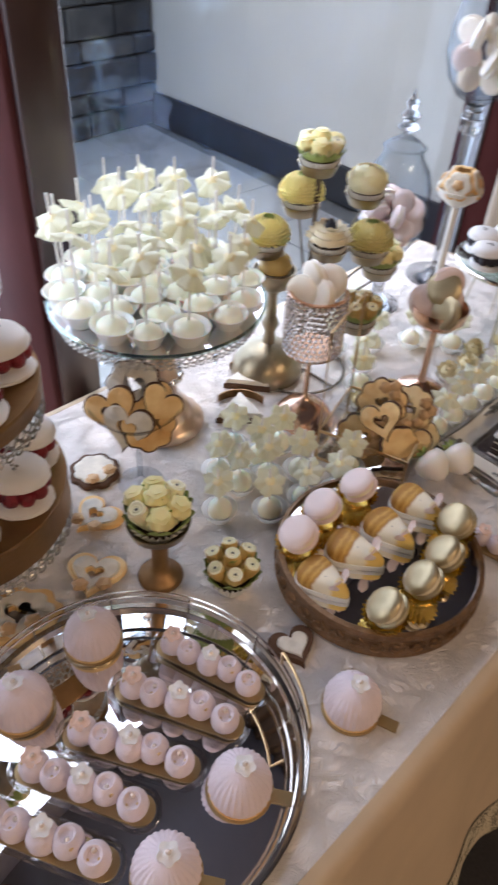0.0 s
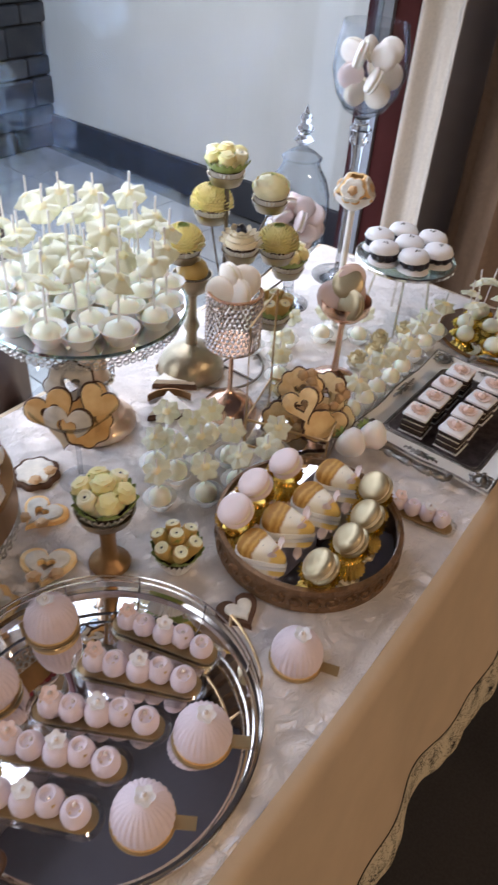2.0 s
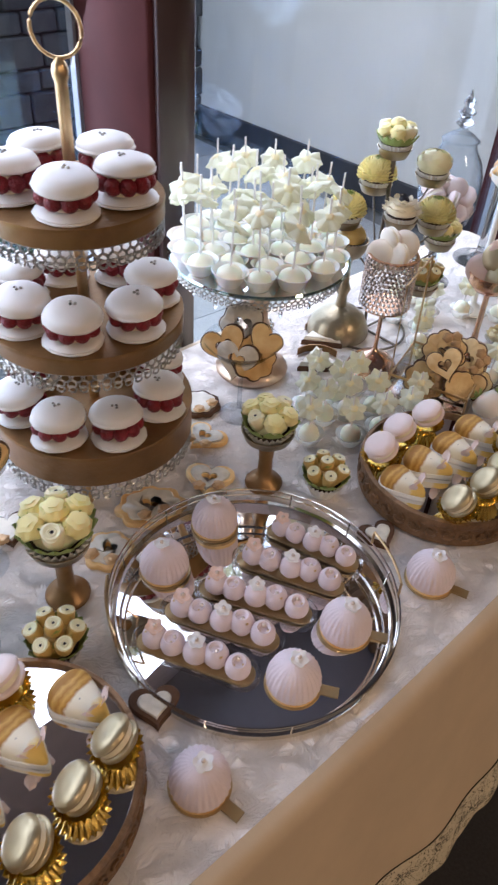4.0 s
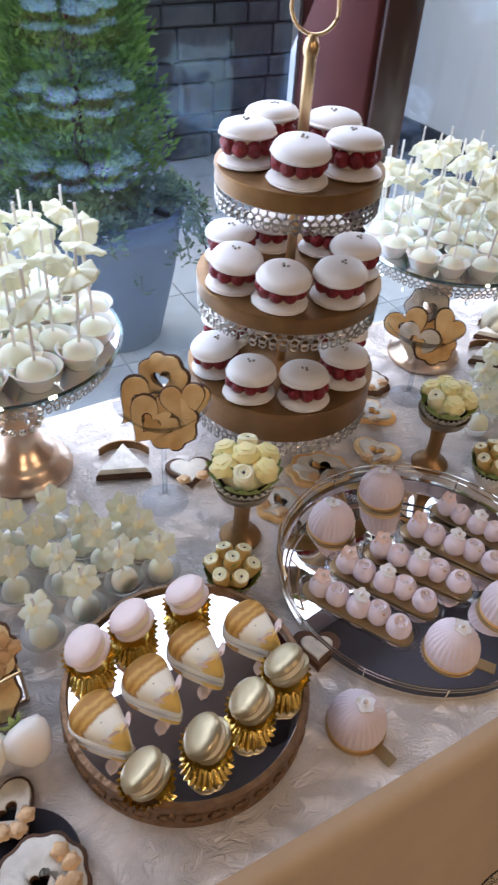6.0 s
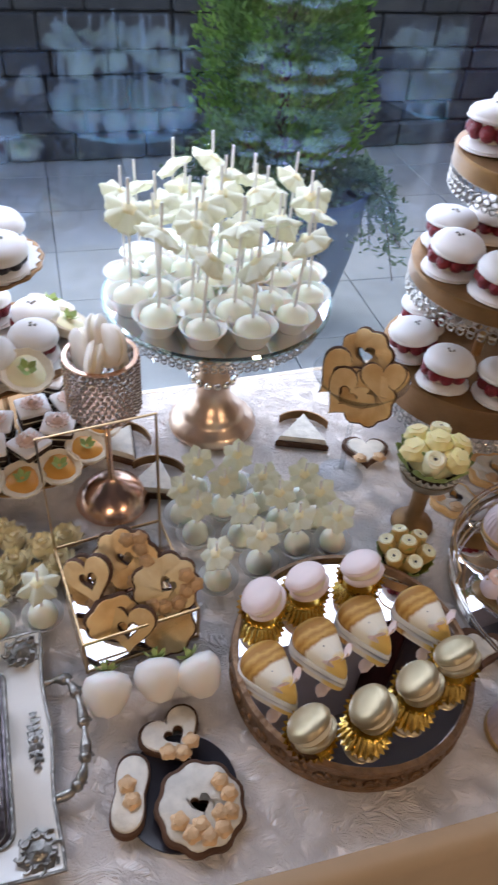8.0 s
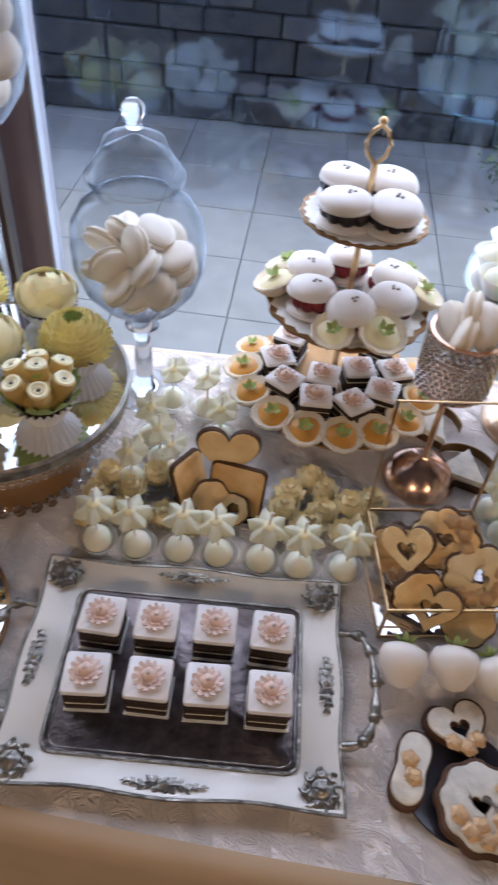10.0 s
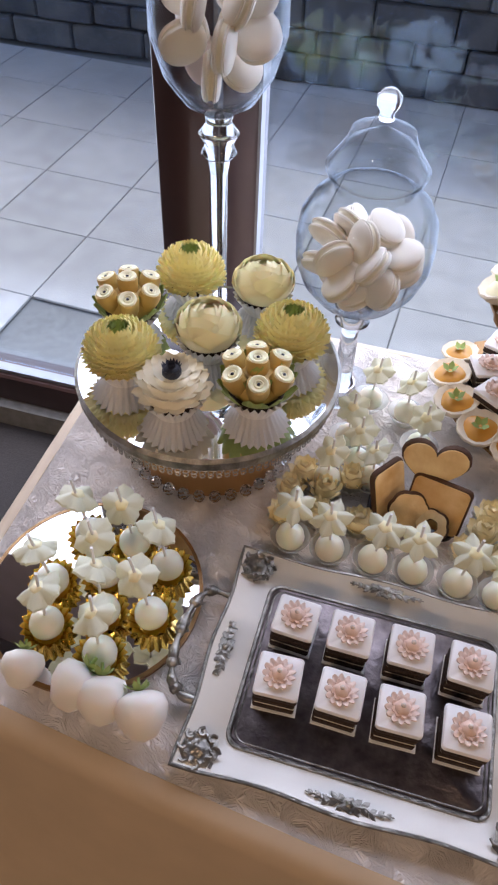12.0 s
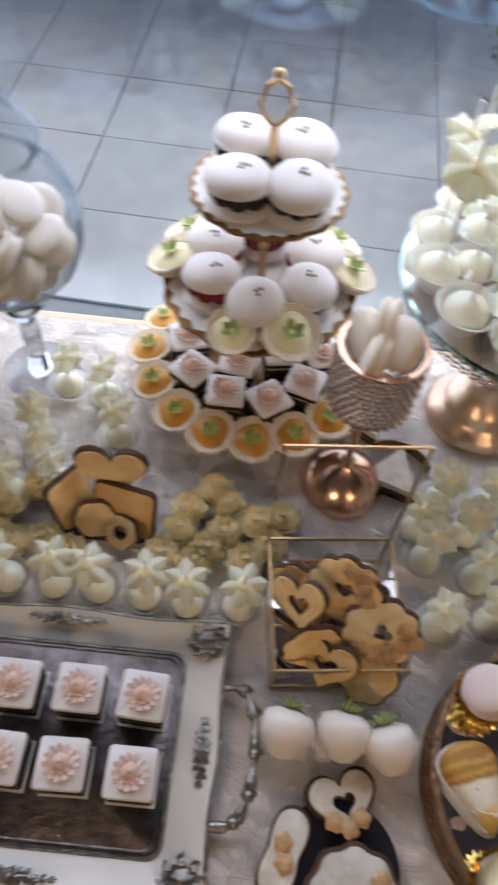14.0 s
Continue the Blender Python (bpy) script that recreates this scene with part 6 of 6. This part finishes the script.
part("foot", Shape().lathe([(.045, 0), (.046, .004), (.02, .012), (.008, .022), (.0075, .315), (.02, .322), (.040, .338), (.046, .356), (.044, .356), (.036, .340), (0, .330)], 28), CREAMTRAY, fs_)
for k in range(4):
    a = radians(90 * k + 20)
    c = cookie(scallop(.030, 6, .18, 36), "flower shaped iced cookie with gold centre", None, .007, True, group="flower cookies")
    gold_roses(c, [(0, 0)], .0095)
    c.matrix_basis = T(-.690 + .026 * math.cos(a), 1.295 + .026 * math.sin(a), TOP + .366, math.degrees(a) + 90) @ pose(0, 0, 0, 62)
bs = thing("glass_plate_stand", "glass plate on slim metal legs", "cake stand", m=T(-.605, 1.450, TOP))
part("plate", Shape().lathe([(0, .172), (.118, .172), (.122, .176), (.118, .180), (0, .180)], 48), PLATEGLASS, bs, "pale green glass plate").visible_shadow = False
part("plate_rim", Shape().ring([(.120, .171), (.124, .173), (.124, .179), (.120, .181)], 48), CHROME, bs)
for k in range(4):
    a = radians(90 * k + 30)
    part("leg", Shape().tube([(.085 * math.cos(a), .085 * math.sin(a), 0), (.060 * math.cos(a), .060 * math.sin(a), .172)], .0035, 8), CHROME, bs)
spread(big_macaron("white macaron with dark berry filling", .036, BLACKB, True, .015, "dark filled macarons"), [T(-.605 + (.074 * math.cos(radians(60 * k + 10)) if k else 0), 1.450 + (.074 * math.sin(radians(60 * k + 10)) if k else 0), TOP + .1815 + (.0 if k else .001), 50 * k) for k in range(7)])

# ---- the second tower: macarons, tarts and squares ----
BXY = (-.905, -.607)
bt = thing("tiered_server", "three-tier server with plates and gold handle", "cake stand", m=T(*BXY, TOP))
for r, z in ((.165, .038), (.130, .207), (.094, .356)):
    part("tier_plate", Shape().lathe([(0, z - .006), (r * .7, z - .006), (r, z + .002), (r * .99, z + .005), (r * .7, z), (0, z)], 56, I4, lambda a, q, zz, k: (q * (1 + (.02 * math.cos(16 * a) if k in (2, 3) else 0)), zz)), GOLDM, bt, "fluted gold brown plate")
    if z > .1:
        part("plate_doily", Shape().lathe([(0, z + .0012), (r * .93, z + .0045), (r * .93, z + .0055), (0, z + .0022)], 56, I4, lambda a, q, zz, k: (q * (1 + (.03 * math.cos(28 * a) if k in (1, 2) else 0)), zz)), POPCUP, bt, "white paper doily")
part("foot", Shape().lathe([(.07, 0), (.07, .006), (.03, .016), (.02, .03), (0, .031)], 28), GOLDM, bt)
part("pole", Shape().tube([(0, 0, .03), (0, 0, .437)], .005, 8), GOLD, bt)
part("loop_handle", Shape().tube([(.0, 0, .435), (0, -.012, .447), (0, -.017, .463), (0, -.010, .480), (0, 0, .488), (0, .010, .480), (0, .017, .463), (0, .012, .447), (0, 0, .435)], .0032, 7).ball(.006, T(0, 0, .493), 8, 6), GOLD, bt, "gold loop handle")
spread(big_macaron("white macaron with dark filling on the server", .0385, BLACKB, True, .014, "macarons on the server"), [T(BXY[0] + .050 * math.cos(radians(a)), BXY[1] + .050 * math.sin(radians(a)), TOP + .3620, a, rng.uniform(-4, 4), rng.uniform(-4, 4)) for a in (-40, 42, 140, 220)])
spread(big_macaron("white macaron with raspberry filling on the server", .0375, BERRY, True, .018, "macarons on the server"), [T(BXY[0] + .070 * math.cos(radians(a)), BXY[1] + .070 * math.sin(radians(a)), TOP + .2130, a, rng.uniform(-5, 5), rng.uniform(-5, 5)) for a in (-58, 0, 58, 110, 180, 245)])


def tartlet(filling, label, group):
    p = thing("tartlet", label, "tartlet", group)
    part("pastry", Shape().lathe([(.014, 0), (.021, .006), (.027, .017), (.0255, .0185), (.0195, .0150), (0, .010)], 32, I4, lambda a, q, z, k: (q * (1 + .03 * math.cos(12 * a)), z)), PASTRY, p)
    part("filling", Shape().lathe([(.0200, .0140), (.015, .0180), (0, .0195)], 20, I4, lambda a, q, z, k: (q * (1 + .10 * math.sin(3 * a)), z)), filling, p)
    part("herb", petal_rows(Shape(), [(5, .002, .0195, 24, .011, .008, .002)], 2, 2, 1), GREENB, p, "small green leaf")
    return p


spread(tartlet(ORANGE, "small tart with apricot filling and green leaf", "apricot tartlets"), [T(BXY[0] + .152 * math.cos(radians(a)), BXY[1] + .152 * math.sin(radians(a)), TOP + .0455, a, 0, 12) @ Matrix.Scale(1.15, 4) for a in (-112, -88, -64, -40, -18, 4, 26, 48, 72, 100)])
spread(tartlet(PALEYEL, "small tart with vanilla cream and green leaf", "cream tartlets"), [T(BXY[0] + .108 * math.cos(radians(a)), BXY[1] + .108 * math.sin(radians(a)), TOP + .2155, a, 0, 26) @ Matrix.Scale(1.2, 4) for a in (-14, 22, -95, -122, 96, 125)])
spread(square_cake("square chocolate layer cake on the server", "square cakes on the server"), [T(BXY[0] + rr * math.cos(radians(a)), BXY[1] + rr * math.sin(radians(a)), TOP + .0440, a + 20) for rr, a in ((.099, -92), (.102, -56), (.098, -20), (.102, 16), (.099, 52), (.103, 88), (.103, 130), (.103, -132), (.040, -30), (.042, 80))])

# ---- cookie holder and cream flowers behind the serving tray ----
ch = thing("cookie_holder", "dark edged cookies standing in a small holder", "cookie holder", m=T(-.640, -.783, TOP, 90))
part("dish", Shape().slab(rounded(.13, .07, .02), .012, [(x * .94, y * .90) for x, y in rounded(.13, .07, .02)], .002), SLATE, ch)
part("dish_floor", Shape().slab(rounded(.125, .066, .02), .003), SLATE, ch)
for x, y, z, rx, rz, out, hl, ic in ((.012, .022, .092, 80, 0, heart(.085), None, True), (-.045, .0, .050, 74, 55, rounded(.055, .075, .010, 5), None, False), (.030, -.005, .046, 70, -12, rounded(.075, .070, .008, 5), None, True), (-.008, -.018, .036, 62, 10, scallop(.026, 6, .08, 36), None, False), (.03, -.03, .026, 48, -25, scallop(.022, 6, .1, 36), scallop(.008, 6, .1, 36), False)):
    c = cookie(out, "dark edged golden cookie", hl, .007, True, group="cookies in the holder", dark=True, icing=BISCUIT, inset=.93)
    c.matrix_basis = T(-.640, -.783, TOP, 90) @ T(x, y, z, rz, rx) @ Matrix.Scale(1.14, 4)


def cream_rosette(label):
    p = thing("cream_rosette", label, "meringue", "cream rosettes")
    foil_cup(p, .021, .012, POPCUP)
    part("rosette", petal_rows(Shape().ball(.015, T(0, 0, .017), 12, 7), [(9, .008, .012, 20, .018, .014, .004), (8, .006, .019, 45, .017, .013, .003), (6, .003, .026, 65, .014, .011, .001)], 4, 3, 2), BUTTER, p)
    return p


crB = [(-.625, -.963), (-.590, -.917), (-.668, -.879), (-.636, -.913), (-.657, -.672), (-.645, -.581), (-.625, -.622), (-.590, -.855), (-.585, -.700), (-.600, -.640), (-.588, -.590), (-.625, -.680), (-.668, -.620), (-.580, -.655), (-.612, -.560), (-.575, -.960), (-.660, -.950), (-.582, -.895), (-.690, -.640), (-.655, -.545), (-.575, -.820)]
spread(cream_rosette("ruffled cream rosette in a paper cup"), [T(x, y, TOP, rng.uniform(0, 360)) @ Matrix.Scale(1.08, 4) for x, y in crB + [(-x1, y1) for x1, y1 in ((.56, 1.20), (.55, 1.26), (.57, 1.32), (.545, 1.40), (.60, 1.05), (.62, .98))]])

# ---- strawberries, loose cookies and small cakes on the cloth ----
st = [(-.228, -1.196), (-.220, -1.142), (-.214, -1.086), (-.212, -1.032), (-.350, -.531), (-.352, -.465), (-.345, -.400), (-.372, .905), (-.352, .950)]
spread(strawberry("strawberry dipped in white chocolate"), [T(x, y, TOP, rng.uniform(-125, -60)) @ Matrix.Scale(1.2, 4) for x, y in st])
dp = thing("dark_plate", "small dark plate holding iced cookies", "plate", m=T(-.252, -.462, TOP))
part("plate", Shape().lathe([(0, .0), (.05, 0), (.068, .005), (.067, .0065), (.05, .003), (0, .003)], 44), SLATE, dp)
c = cookie(scallop(.054, 9, .10, 45), "large scalloped iced cookie with gold roses", heart(.022, 45), .010, True, group="iced cookies on the dark plate", dark=True)
gold_roses(c, [(-.030, -.006), (-.022, -.024), (-.006, -.034), (.012, -.033), (.027, -.020), (.034, -.002), (.016, -.018), (-.010, -.020), (.030, .014)], .0128)
c.matrix_basis = T(-.226, -.445, TOP + .0075, 100, 4, 2)
c = cookie(heart(.082), "heart shaped iced cookie with a heart cut out", heart(.024), .010, True, group="iced cookies on the dark plate", dark=True)
gold_roses(c, [(-.018, -.012), (-.004, -.022), (.012, -.016)], .0128)
c.matrix_basis = T(-.312, -.455, TOP + .0045, 110, 0, 2)
bn = [(x * (.60 + .40 * abs(y / .044) ** 1.2), y) for x, y in [(.030 * math.cos(2 * math.pi * i / 40), .048 * math.sin(2 * math.pi * i / 40)) for i in range(40)]]
c = cookie(bn, "bone shaped iced cookie with a gold rose", None, .010, True, group="iced cookies on the dark plate", dark=True)
gold_roses(c, [(.004, -.010), (-.004, .008)], .0128)
c.matrix_basis = T(-.262, -.520, TOP + .0045, 72, 0, 0)
loose = ((-.633, .212, 60, scallop(.045, 8, .16, 36, 1.25), heart(.030)), (-.621, .334, 40, heart(.080), heart(.024)), (-.738, -.003, 70, heart(.075), None), (-.597, .098, 20, scallop(.038, 7, .14, 36), heart(.022)), (-.721, .404, 10, heart(.075), heart(.022)), (-.812, .468, 80, scallop(.040, 8, .14, 36), None), (-.624, .222, 0, None, None))
for x, y, rz, out, hl in loose:
    if out:
        c = cookie(out, "iced biscuit with a heart cut out, on the cloth" if hl else "white iced biscuit with dark edge, on the cloth", hl, .008, True, group="loose cookies on the cloth", dark=hl is None, inset=.80)
        gold_roses(c, [(.018, -.016), (-.012, -.022)], .0108)
        c.matrix_basis = T(x, y, TOP, rz, 0, 0) @ Matrix.Scale(1.15, 4)
for x, y, rz in ((-.326, .470, 70), (-.322, -.012, 60)):
    c = cookie(heart(.070), "small dark heart biscuit with cream icing heart", None, .012, True, group="heart biscuits by the platter", dark=True, inset=.66)
    c.matrix_basis = T(x, y, TOP, rz)


def wedge(label):
    p = thing("cake_wedge", label, "cake slice", "cake wedges")
    tri = [(.036, -.046), (.036, .046), (-.044, .0)]
    o = []
    for i in range(3):
        a, b = tri[i], tri[(i + 1) % 3]
        o += [(a[0] + (b[0] - a[0]) * k / 8, a[1] + (b[1] - a[1]) * k / 8) for k in range(8)]
    part("biscuit", Shape().slab([(x * 1.06, y * 1.06) for x, y in o], .012, None, .002), BISCUITD, p)
    part("icing", Shape().slab([(x * .96, y * .96) for x, y in o], .009, None, .005, T(0, 0, .0122)), ICING, p, "rough white icing")
    back = [(.056 * math.cos(radians(a)), .056 * math.sin(radians(a))) for a in range(125, 236, 7)]
    part("foil_liner", Shape().slab([(x * 1.04 + .008, y * 1.04) for x, y in back] + [(x + .008, y) for x, y in reversed(back)], .018, None, .001), GOLDM, p, "gold foil liner standing behind")
    return p


spread(wedge("white iced triangular biscuit cake"), [T(-.860, -.428, TOP, -35), T(-.758, -.386, TOP, -20), T(-.816, -.098, TOP, -22), T(-.835, .872, TOP, -50), T(-.770, .785, TOP, -42)])
